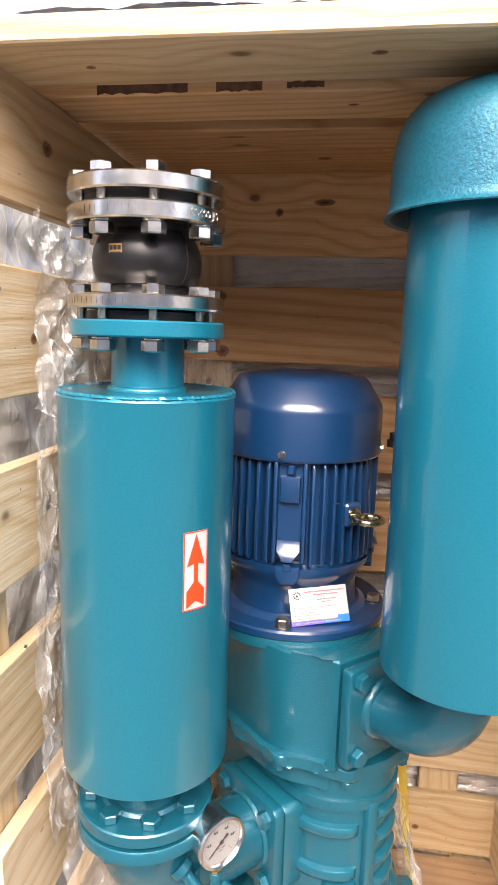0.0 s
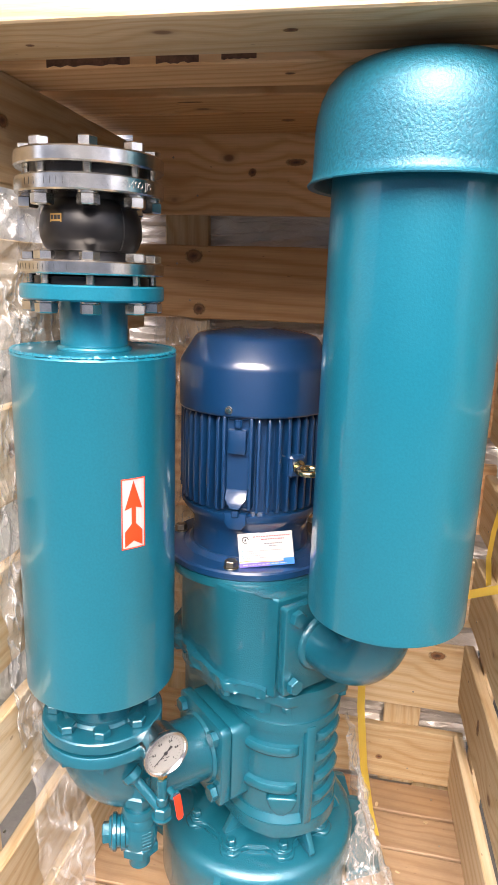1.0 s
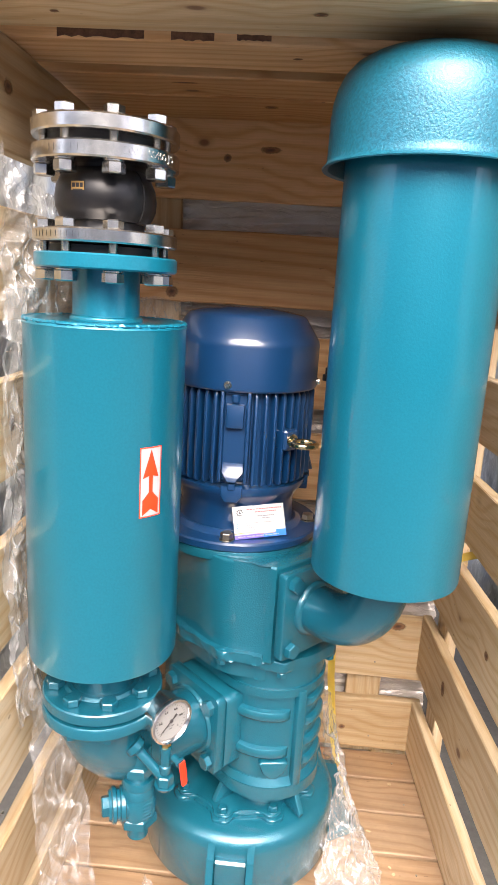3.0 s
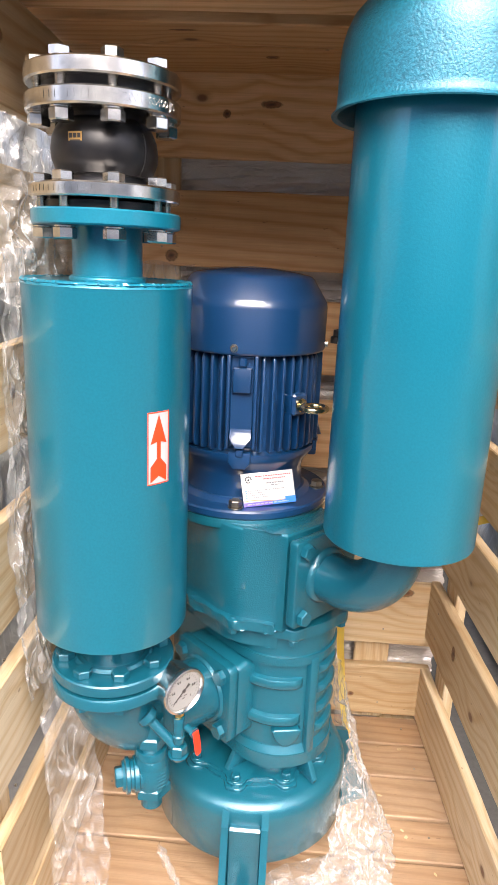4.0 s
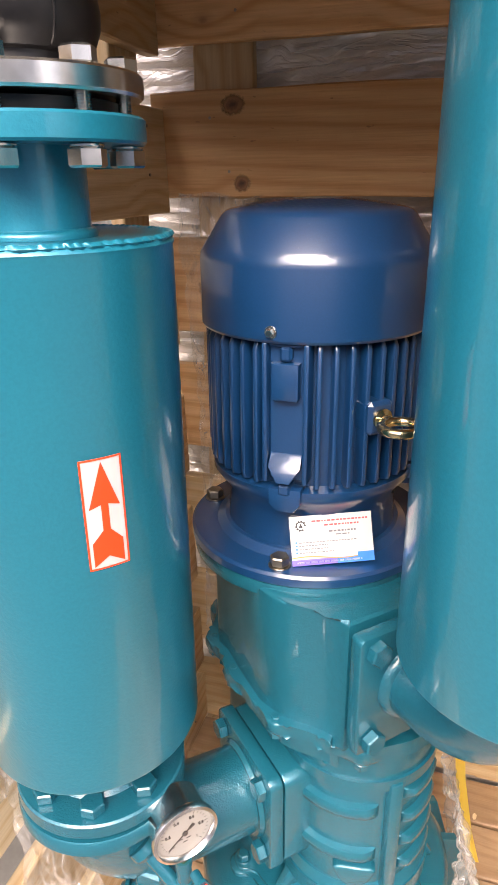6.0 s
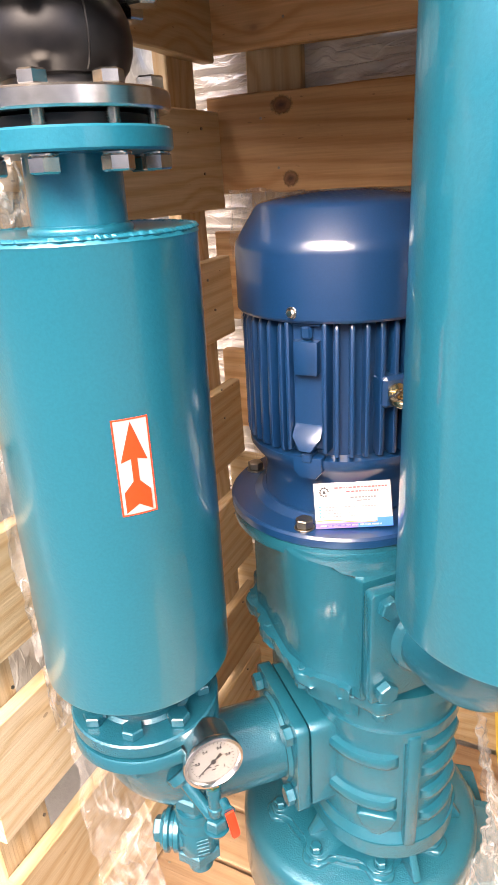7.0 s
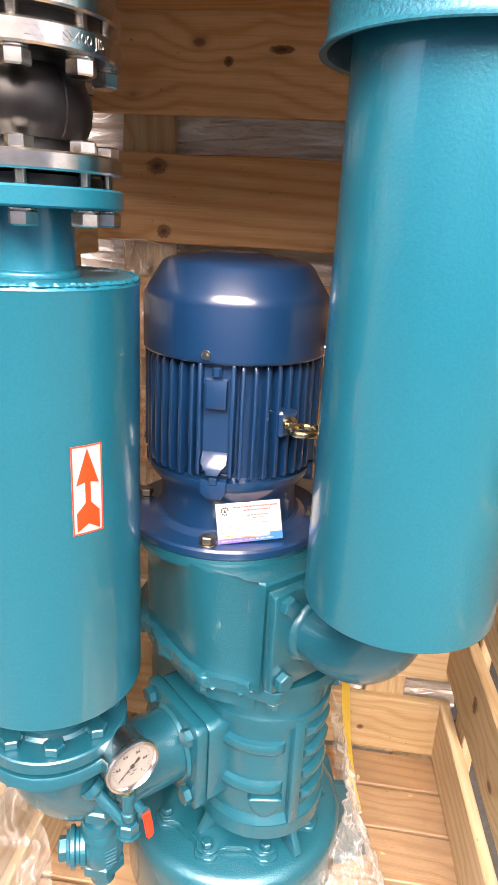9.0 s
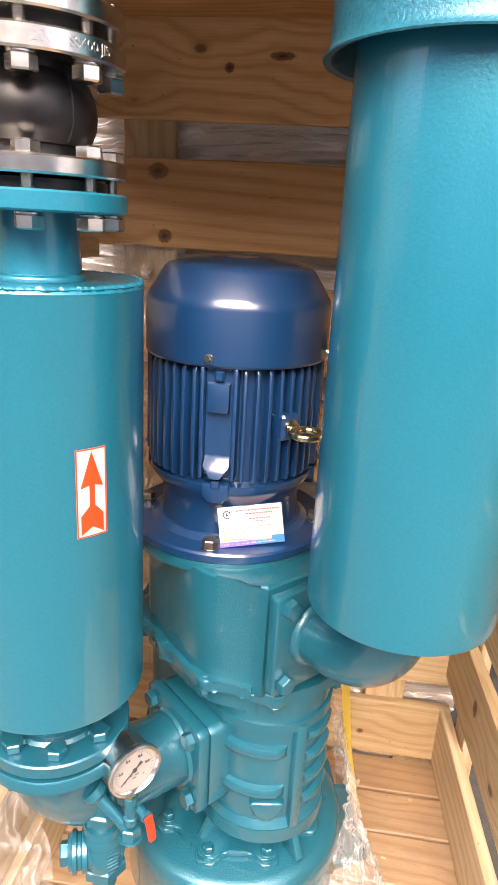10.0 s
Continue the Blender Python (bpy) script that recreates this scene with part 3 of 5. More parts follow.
# wavy pad on the drum, its rim swelling out round nine bolts
def wavy_pad(r, lug, z0, z1, bevel):
    pts = []
    for i in range(216):
        a = 2 * math.pi * i / 216
        near = min(abs((math.degrees(a) - d + 180) % 360 - 180) for d in PAD_BOLTS)
        grow = lug / (1 + math.exp((near - 7.5) / 1.1))
        rr = r + grow + 0.005 * math.cos(a + 0.9)
        pts.append((BASE[0] + rr * math.cos(a), BASE[1] + rr * math.sin(a)))
    return prism(pts, z0, z1, bevel)


PAD_BOLTS = [-140 + 40 * i for i in range(9)]
bpart("base_pad", wavy_pad(0.126, 0.021, 0.212, 0.2225, 0.0035), "", 50)
bpart("base_gasket_plate", wavy_pad(0.119, 0.021, 0.2225, 0.2275, 0.002), "", 50)
for deg in PAD_BOLTS:
    a = radians(deg)
    placed("base_bolt", CASTBOLT, blower, OFF @ pose(BASE[0] + (0.128 + 0.005 * math.cos(a + 0.9)) * math.cos(a), BASE[1] + (0.128 + 0.005 * math.cos(a + 0.9)) * math.sin(a), 0.227, 0, 0, rng.uniform(0, 60)))
bpart("neck", prism(oval(A0, B0, 0.070, 24), 0.218, 0.266))
# sloping webs between the pad and the casing foot
for ox, oy, deg in ((B0[0], B0[1], -138), (B0[0], B0[1], -50), (B0[0], B0[1], 20), (A0[0], A0[1], 62), (A0[0], A0[1], 135), (A0[0], A0[1], -160)):
    d = Vector((math.cos(radians(deg)), math.sin(radians(deg)), 0))
    m = Matrix((d, Vector((-d.y, d.x, 0)), UP)).transposed().to_4x4()
    m.translation = (ox, oy, 0)
    bm = bmesh.new()
    prof = [(0.050, 0.222), (0.114, 0.222), (0.116, 0.229), (0.096, 0.264), (0.050, 0.264)]
    lo = [bm.verts.new(m @ Vector((x, -0.0055, z))) for x, z in prof]
    hi = [bm.verts.new(m @ Vector((x, 0.0055, z))) for x, z in prof]
    fs = [bm.faces.new(lo), bm.faces.new(hi)]
    for i in range(len(prof)):
        j = (i + 1) % len(prof)
        bm.faces.new((lo[i], lo[j], hi[j], hi[i]))
    bmesh.ops.bevel(bm, geom=list({e for f in fs for e in f.edges}), offset=0.002, segments=2, profile=0.5, affect="EDGES")
    bpart("gusset", bm)
bpart("lower_flange", prism(oval(A0, B0, 0.1015, 40), 0.261, 0.285, 0.005, None, 3))
bpart("flange_fillet", prism(oval(A0, B0, 0.1000, 40), 0.284, 0.298, 0.0, None, 2, 0.955))
bpart("lower_casing", prism(oval(A0, B0, 0.0915, 40), 0.275, 0.500, 0.006, None, 2))


# crescent ledges on the rounded end: flat-topped, dying into the wall at both ends
def crescent(z, w0, w1, deep=0.0085, tall=0.017):
    bm = bmesh.new()
    rows = []
    n = 28
    for i in range(n + 1):
        t = radians(w0 + (w1 - w0) * i / n)
        f = i / n
        k = min(1.0, 7.0 * min(f, 1 - f)) ** 0.6
        prof = ((0.090, tall * 0.55), (0.0915 + deep * k * 0.75, tall * 0.42), (0.0915 + deep * k, tall * 0.20), (0.0915 + deep * k, -tall * 0.25), (0.0915 + deep * k * 0.65, -tall * 0.5), (0.090, -tall * 0.62))
        rows.append([bm.verts.new((B0[0] + r * math.cos(t), B0[1] + r * math.sin(t), z + dz)) for r, dz in prof])
    for r0, r1 in zip(rows, rows[1:]):
        for k in range(5):
            bm.faces.new((r0[k], r1[k], r1[k + 1], r0[k + 1]))
    bm.faces.new(rows[0])
    bm.faces.new(rows[-1])
    return bm


for z, w0, w1 in ((0.425, -131, -64), (0.352, -131, -64), (0.440, -44, 4), (0.400, -44, 4), (0.360, -44, 4), (0.320, -44, 4)):
    bpart("casing_band", crescent(z, w0, w1, 0.0095, 0.020 if w0 < -100 else 0.016), "", 40)
t0 = radians(-54)
bpart("casing_rib", box(0.020, 0.018, 0.190, Matrix.Translation((B0[0] + 0.0925 * math.cos(t0), B0[1] + 0.0925 * math.sin(t0), 0.376)) @ pose(0, 0, 0, 0, 0, -54), 0.004, None, 2))
# pointed lug low on the rounded end
t0 = radians(-80)
bm = prism([(-0.026, 0.013), (-0.021, 0.017), (0.021, 0.017), (0.026, 0.013), (0.019, -0.006), (0.006, -0.018), (-0.006, -0.018), (-0.019, -0.006)], -0.008, 0.011, 0.004, None, 3)
out = Vector((math.cos(t0), math.sin(t0), 0))
m = Matrix((UP.cross(out), UP, out)).transposed().to_4x4()
m.translation = Vector((B0[0], B0[1], 0.322)) + out * 0.092
bm.transform(m)
bpart("casing_lug", bm)
bpart("casing_shoulder", prism(oval(A0, B0, 0.0995, 40), 0.462, 0.478, 0.004, None, 2))
bpart("middle_casing", prism(oval(A0, B0, 0.0960, 40), 0.474, 0.530, 0.003))
lugs = [(B0[0] + 0.106 * math.cos(radians(d)), B0[1] + 0.106 * math.sin(radians(d))) for d in (-146, -80, -18, 45)] + [(A0[0] + 0.106 * math.cos(radians(d)), A0[1] + 0.106 * math.sin(radians(d))) for d in (80, 140, 200)]
bpart("joint_flange", lugged(A0, B0, 0.106, 0.520, 0.540, lugs, 0.011, 0.003), "", 40)
for x, y in lugs:
    placed("joint_bolt", CASTBOLT, blower, OFF @ pose(x, y, 0.520, 180, 0, rng.uniform(0, 60)))
    placed("joint_bolt", CASTBOLT, blower, OFF @ pose(x, y, 0.536, 0, 0, rng.uniform(0, 60)) @ Matrix.Diagonal((0.6, 0.6, 0.35, 1)))
# upper housing with the square port end
corner_f, corner_b = Vector((0.1080, 0.9185)), Vector((0.1930, 1.0095))
plan = [tuple(corner_b), tuple(corner_f), (0.098, 0.9245), (0.084, 0.9300), (0.068, 0.9330), (0.052, 0.9345), (0.037, 0.9375), (0.021, 0.9435), (0.001, 0.9560), (-0.020, 0.9780), (-0.042, 1.0020), (-0.064, 1.0280)]
for f in range(1, 22):
    a = radians(-142 - f * 8.2)
    plan.append((0.020 + 0.116 * math.cos(a), 1.098 + 0.116 * math.sin(a)))
bpart("upper_housing", prism(plan, 0.534, 0.706, 0.006, None, 3), "", 30)
# lugged flange round the foot of the upper housing, and the drum below it
rim = [Vector(p) for p in plan[2:]]
heart = Vector((0.030, 1.075))


def offset_rim(by, lugs=()):
    pts = []
    for i, p in enumerate(rim):
        q = rim[min(i + 1, len(rim) - 1)] - rim[max(i - 1, 0)]
        out = Vector((q.y, -q.x)).normalized()
        out = out if out.dot(p - heart) > 0 else -out
        pts.append(p + out * by)
    fine = []
    for a, b in zip(pts, pts[1:]):
        for k in range(4):
            fine.append(a.lerp(b, k / 4))
    fine.append(pts[-1])
    grown = []
    for q in fine:
        g = max([0.010 * math.exp(-((q - Vector(l)).length / 0.013) ** 2) for l in lugs] or [0.0])
        q = q + (q - heart).normalized() * g
        grown.append((q.x, q.y))
    return grown


edge = offset_rim(0.006)
rim_lugs = [edge[k] for k in (18, 32, 43, 58, 74, 90, 106)]
bpart("housing_drum", prism(offset_rim(-0.008), 0.496, 0.537, 0.003), "", 35)
bpart("housing_flange", prism(offset_rim(0.009, rim_lugs), 0.532, 0.549, 0.004, None, 2), "", 40)
for x, y in rim_lugs:
    placed("housing_bolt", CASTBOLT, blower, OFF @ pose(x, y, 0.533, 180, 0, rng.uniform(0, 60)))
    placed("housing_bolt", CASTBOLT, blower, OFF @ pose(x, y, 0.547, 0, 0, rng.uniform(0, 60)) @ Matrix.Diagonal((0.6, 0.6, 0.3, 1)))
deck = lathe([(0.0, 0.690), (0.140, 0.690), (0.147, 0.695), (0.148, 0.704), (0.146, 0.711), (0.0, 0.712)], 64, Matrix.Translation((0.025, 1.103, 0)))
bpart("deck_rim", deck)


def square_plate(centre, outward, half, thick, corner=0.012):
    """Square flange standing upright, its face looking outward."""
    pts = []
    for sx, sy, st in ((1, 1, 0), (-1, 1, 90), (-1, -1, 180), (1, -1, 270)):
        for i in range(5):
            a = radians(st + 90 * i / 4)
            pts.append((sx * (half - corner) + corner * math.cos(a), sy * (half - corner) + corner * math.sin(a)))
    bm = prism(pts, 0, thick, 0.002)
    z = outward.normalized()
    x = UP.cross(z).normalized()
    m = Matrix((x, UP, z)).transposed().to_4x4()
    m.translation = centre
    bm.transform(m)
    return bm, m


# casing pad for the discharge port, plate of the pipe over it
PC = uv(0.010, -0.050, 0.386)
bm, _ = square_plate(PC, -V, 0.072, 0.0455, 0.014)
bpart("port_pad", bm)

# ---- discharge elbow with its two flanges ----
S = Vector((-0.148, 0.842, 0))
elbow = thing("discharge_elbow", "teal pipe elbow with a round and a square bolted flange", "pipe elbow", (S.x, S.y, 0.392))
EO = Matrix.Translation((-S.x, -S.y, -0.392))


def epart(name, bm, label="", mat=None, angle=35):
    bm.transform(EO)
    return part(name, bm, mat or CAST, elbow, label, True, angle)


PLATE_AT = uv(0.010, -0.0985, 0.388)
bm, PM = square_plate(PLATE_AT, -V, 0.074, 0.018, 0.012)
epart("square_flange", bm)
for sx in (-1, 1):
    for sy in (-1, 1):
        placed("flange_bolt", BIGBOLT, elbow, EO @ PM @ pose(sx * 0.054, sy * 0.053, 0.018, 0, 0, 20 * sx + 7 * sy))
path = [S + UP * 0.492, S + UP * 0.478]
R = 0.086
for i in range(1, 13):
    a = radians(90 * i / 12)
    path.append(S + UP * (0.478 - R * math.sin(a)) + V * (R * (1 - math.cos(a))))
end = PLATE_AT - V * 0.016
path.append(Vector((end.x, end.y, 0.389)))
epart("pipe", tube(path, [0.066, 0.066] + [0.066 - 0.011 * i / 12 for i in range(1, 13)] + [0.054], 40))
ringm = Matrix((UP, U, V)).transposed().to_4x4()
ringm.translation = end - V * 0.003
epart("weld_bead", lathe([(0.050, -0.006), (0.058, -0.005), (0.061, 0.0), (0.058, 0.006), (0.050, 0.007)], 40, ringm))
epart("round_flange", lathe([(0.05, 0.489), (0.088, 0.489), (0.091, 0.492), (0.091, 0.506), (0.089, 0.509), (0.05, 0.509)], 64, Matrix.Translation(S)))
for i in range(8):
    a = radians(22.5 + 45 * i)
    placed("flange_nut", BIGBOLT, elbow, EO @ pose(S.x + 0.071 * math.sin(a), S.y - 0.071 * math.cos(a), 0.489, 180, 0, 20 * i))

# ---- relief valve below the elbow ----
RV = Vector((-0.088, 0.838, 0.318))
relief = thing("relief_valve", "teal painted threaded brass-type relief valve under the elbow", "valve", RV)


def rpart(name, bm, label="", mat=None, angle=30):
    return part(name, bm, mat or CAST, relief, label, True, angle)


bm = lathe([(0.020, 0.05), (0.020, 0.11)], 20)
joined(bm, hexagon(0.046, 0.058, 0.078, 0.003))
joined(bm, lathe([(0.0, 0.052), (0.025, 0.052), (0.027, 0.046), (0.027, 0.040), (0.024, 0.036), (0.027, 0.030), (0.027, 0.022), (0.024, 0.018), (0.0, 0.018)], 28))
rpart("inlet_fitting", bm)
rpart("valve_body", lathe([(0.0, 0.03), (0.022, 0.03), (0.027, 0.02), (0.029, 0.0), (0.027, -0.018), (0.0, -0.018)], 28))
sidem = pose(0, 0, 0.002, 0, -90, 20)
rpart("side_barrel", lathe([(0.0, 0.0), (0.024, 0.0), (0.024, 0.020), (0.028, 0.022), (0.028, 0.028), (0.024, 0.030), (0.024, 0.034), (0.028, 0.036), (0.028, 0.041), (0.024, 0.043), (0.022, 0.047), (0.0, 0.047)], 32, sidem))
bm = hexagon(0.028, 0.045, 0.058, 0.002)
bm.transform(sidem)
rpart("hex_plug", bm)
bm = hexagon(0.054, -0.034, -0.014, 0.003)
rpart("hex_base", bm)
rpart("outlet_stub", lathe([(0.0, -0.034), (0.017, -0.034), (0.017, -0.058), (0.014, -0.060), (0.0, -0.060)], 24))
for i in range(5):
    rpart("cast_mark", box(0.016, 0.0016, 0.0022, pose(0.0195 + 0.0002 * i, -0.0205, 0.016 - 0.006 * i, 0, 0, 42), 0.0006))

# ---- pressure gauge and its valve ----
GP = Vector((-0.034, 0.806, 0.498))
GN = Vector((math.sin(radians(47)), -math.cos(radians(47)), 0.0))
gauge = thing("pressure_gauge", "steel-cased round pressure gauge with white dial and black needle", "gauge", GP)
gm = Matrix((UP.cross(GN), UP, GN)).transposed().to_4x4()


def gpart(name, bm, mat, parent=None, label="", angle=30, lift=0.0):
    bm.transform(gm)
    return part(name, bm, mat, parent or gauge, label, True, angle)


gpart("case", lathe([(0.0, -0.038), (0.029, -0.038), (0.0318, -0.035), (0.0328, -0.004), (0.0355, -0.003), (0.0365, 0.001), (0.0355, 0.005), (0.0325, 0.006), (0.031, 0.004), (0.030, 0.001)], 56), CHROME, None, "polished steel case and bezel")
dial = gpart("dial", lathe([(0.0, 0.0), (0.0305, 0.0)], 48), DIALWHITE, None, "white dial face with black scale")
for i in range(26):
    a = radians(225 - 270 * i / 25)
    ln = 0.004 if i % 5 == 0 else 0.0022
    bm = box(ln, 0.0005, 0.0002, Matrix.Rotation(a, 4, "Z") @ Matrix.Translation((0.0265 - ln / 2, 0, 0.0004)))
    gpart("scale_mark", bm, INK, dial)
for i, s in enumerate(("0", "0.2", "0.4", "0.6", "0.8", "1")):
    a = radians(225 - 270 * i / 5)
    bm = text_mesh(s, 0.0050)
    bm.transform(Matrix.Translation((0.0188 * math.cos(a), 0.0188 * math.sin(a), 0.0004)))
    gpart("scale_number", bm, INK, dial)
bm = prism([(-0.0007, -0.008), (0.0007, -0.008), (0.0004, 0.024), (-0.0004, 0.024)], 0.0012, 0.0018)
joined(bm, prism([(-0.0022, -0.013), (0.0022, -0.013), (0.0014, -0.006), (-0.0014, -0.006)], 0.0012, 0.0018))
joined(bm, lathe(disc_profile(0.0030, 0.0008, 0.0028, 0.0004), 16))
bm.transform(Matrix.Rotation(radians(128), 4, "Z"))
gpart("needle", bm, INK)
for x, y in ((-0.005, -0.008), (0.004, -0.009), (0.0, -0.013)):
    gpart("dial_mark", box(0.005, 0.0012, 0.0002, Matrix.Translation((x, y, 0.0004))), INK, dial)
pane = gpart("glass", lathe([(0.0, 0.0030), (0.0305, 0.0030)], 48), GLASS)
pane.visible_shadow = False
bm = lathe([(0.0, -0.010), (0.004, -0.010), (0.0062, -0.007), (0.0062, 0.0), (0.0, 0.0)], 20)
bm.transform(Matrix.Translation((0, 0.0, -0.016)))
bm.transform(gm.inverted() @ Matrix.Translation(-GN * 0.0 + UP * 0.030 - GN * 0.014))
gpart("case_plug", bm, WORNSTEEL, None, "dull filler plug")
stem = GP - GN * 0.010 - UP * 0.038
bm = hexagon(0.014, -0.012, 0.0, 0.001)
joined(bm, lathe([(0.006, 0.0), (0.006, 0.010)], 16))
joined(bm, lathe([(0.0055, -0.02), (0.0055, -0.011)], 16))
bm.transform(Matrix.Translation(stem - GP))
part("stem_nut", bm, BRASS, gauge, "brass stem nut")

VP = stem - UP * 0.034
valve = thing("ball_valve", "small teal ball valve with a red lever under the gauge", "valve", VP)
bm = lathe([(0.0, -0.026), (0.008, -0.026), (0.0095, -0.022), (0.0095, -0.012), (0.008, -0.010), (0.0085, 0.0), (0.008, 0.012), (0.0095, 0.013), (0.0095, 0.022), (0.0, 0.022)], 24)
part("body", bm, CAST, valve)
bm = hexagon(0.024, -0.046, -0.028, 0.002)
joined(bm, lathe([(0.0, -0.053), (0.013, -0.052), (0.016, -0.046), (0.0, -0.044)], 24))
part("tee_fitting", bm, CAST, valve)
back = Vector((-0.090, 0.816, 0.440)) - VP
part("branch_pipe", tube([Vector((0, 0, -0.038)), Vector((0, 0, -0.038)).lerp(back, 0.5), back], 0.0082, 20), CAST, valve)
part("branch_collar", tube([back.lerp(Vector((0, 0, -0.038)), -0.10), back.lerp(Vector((0, 0, -0.038)), 0.05), back.lerp(Vector((0, 0, -0.038)), 0.12)], [0.017, 0.0165, 0.0125], 24), CAST, valve)
turn = pose(0.016, -0.004, 0.004, 90, 0, 50)
bm = lathe([(0.0, -0.004), (0.006, -0.004), (0.006, 0.010), (0.0, 0.010)], 16, turn)
joined(bm, lathe([(0.0, 0.010), (0.0085, 0.010), (0.0085, 0.014), (0.0, 0.014)], 6, turn))
part("spindle", bm, CAST, valve)
bm = prism([(-0.0055, 0.004), (0.0055, 0.004), (0.006, -0.012), (0.0065, -0.036), (0.004, -0.041), (-0.003, -0.041), (-0.005, -0.036), (-0.005, -0.012)], 0.0145, 0.0175, 0.001)
bm.transform(turn @ pose(0, 0, 0, 0, 0, 8))
part("lever", bm, RED, valve, "red plastic-coated lever")

# ---- discharge silencer ----
SC = Vector((-0.148, 0.844, 0.594))
silencer = thing("discharge_silencer", "upright teal steel silencer cylinder with flanged ends", "silencer", SC)
W = 0.109
part("shell", lathe([(0.044, 0.0), (W - 0.004, 0.0), (W - 0.001, 0.001), (W, 0.004), (W, 0.480), (W + 0.0012, 0.483), (W - 0.001, 0.487), (W - 0.005, 0.489), (W - 0.012, 0.487), (0.040, 0.487)], 96), TEAL, silencer)
bm = bmesh.new()
rr = random.Random(9)
ring0 = []
for i in range(420):
    a = 2 * math.pi * i / 420
    wob = 0.0006 * math.sin(a * 17) + 0.0004 * math.sin(a * 41 + 1)
    c = Vector(((W - 0.003 + wob) * math.cos(a), (W - 0.003 + wob) * math.sin(a), 0.4872))
    s = 0.0036 + 0.0004 * math.sin(i * 1.25 + 1.9 * math.sin(a * 9)) + 0.0003 * math.sin(a * 23 + 2 * math.sin(a * 5)) + rr.uniform(-0.0002, 0.0002)
    row = []
    for q in (0, 1.05, 2.1, 3.14, 4.2, 5.25):
        a2 = a - 0.022 * math.sin(q)
        row.append(bm.verts.new((math.cos(a2) * (c.xy.length + s * math.cos(q)), math.sin(a2) * (c.xy.length + s * math.cos(q)), c.z + s * 0.85 * math.sin(q))))
    ring0.append(row)
for i in range(420):
    for k in range(6):
        bm.faces.new((ring0[i][k], ring0[(i + 1) % 420][k], ring0[(i + 1) % 420][(k + 1) % 6], ring0[i][(k + 1) % 6]))
part("weld_seam", bm, TEAL, silencer, "", True, 60)
part("neck", lathe([(0.0445, 0.484), (0.0445, 0.558)], 64), TEAL, silencer)
part("neck_weld", lathe([(0.0435, 0.4945), (0.0462, 0.4940), (0.0482, 0.4925), (0.0494, 0.4900), (0.0492, 0.4872), (0.0470, 0.4855)], 64), TEAL, silencer)
FL = [(0.040, 0.553), (0.091, 0.553), (0.093, 0.555), (0.093, 0.570), (0.091, 0.572), (0.040, 0.572)]
part("top_flange", lathe(FL, 72), TEAL, silencer)
part("bottom_neck", lathe([(0.049, -0.066), (0.049, -0.016), (0.054, -0.006), (0.062, 0.001)], 48), CAST, silencer)
part("bottom_weld", lathe([(0.048, -0.058), (0.056, -0.058), (0.060, -0.062), (0.058, -0.068)], 48), CAST, silencer)
part("bottom_flange", lathe([(0.045, -0.081), (0.089, -0.081), (0.091, -0.079), (0.091, -0.065), (0.089, -0.063), (0.045, -0.063)], 64), CAST, silencer)
for i in range(8):
    a = radians(22.5 + 45 * i)
    placed("flange_bolt", BIGBOLT, silencer, pose(0.071 * math.sin(a), -0.071 * math.cos(a), -0.063, 0, 0, 20 * i + 5))


def curved_patch(bm, quad, lift, radius, mid, z_mid, n=8):
    """Flat print wrapped on the shell: quad of (across, up) in metres."""
    p = [Vector(q) for q in quad]
    grid = []
    for i in range(n + 1):
        row = []
        for j in (0, 1):
            q = (p[0].lerp(p[1], i / n)) if j == 0 else (p[3].lerp(p[2], i / n))
            a = mid + q.x / radius
            row.append(bm.verts.new(((radius + lift) * math.sin(a), -(radius + lift) * math.cos(a), z_mid + q.y)))
        grid.append(row)
    for a, b in zip(grid, grid[1:]):
        if (a[0].co - a[1].co).length < 1e-7:
            bm.faces.new((a[0], b[0], b[1]))
        elif (b[0].co - b[1].co).length < 1e-7:
            bm.faces.new((a[0], b[0], a[1]))
        else:
            bm.faces.new((a[0], b[0], b[1], a[1]))
    return bm


MID, ZM = radians(48.5), 0.880 - SC.z
hw, hh = 0.0168, 0.0480
sticker = part("arrow_sticker", curved_patch(bmesh.new(), [(-hw, -hh), (hw, -hh), (hw, hh), (-hw, hh)], 0.0005, W, MID, ZM), WHITE, silencer, "white sticker with an orange upward arrow")
bm = bmesh.new()
e = 0.0016
for q in ([(-hw, -hh), (hw, -hh), (hw, -hh + e), (-hw, -hh + e)], [(-hw, hh - e), (hw, hh - e), (hw, hh), (-hw, hh)],
          [(-hw, -hh), (-hw + e, -hh), (-hw + e, hh), (-hw, hh)], [(hw - e, -hh), (hw, -hh), (hw, hh), (hw - e, hh)]):
    curved_patch(bm, q, 0.0009, W, MID, ZM)
part("border", bm, ORANGE, sticker)
bm = bmesh.new()
for q in ([(-0.0125, 0.006), (0.0, 0.010), (0.0, 0.045), (0.0, 0.045)], [(0.0, 0.010), (0.0125, 0.006), (0.0, 0.045), (0.0, 0.045)],
          [(-0.0030, -0.022), (0.0030, -0.022), (0.0030, 0.012), (-0.0030, 0.012)],
          [(-0.0125, -0.045), (0.0, -0.037), (0.0, -0.010), (-0.0125, -0.024)], [(0.0, -0.037), (0.0125, -0.045), (0.0125, -0.024), (0.0, -0.010)]):
    curved_patch(bm, q, 0.0011, W, MID, ZM)
part("arrow", bm, ORANGE, sticker)

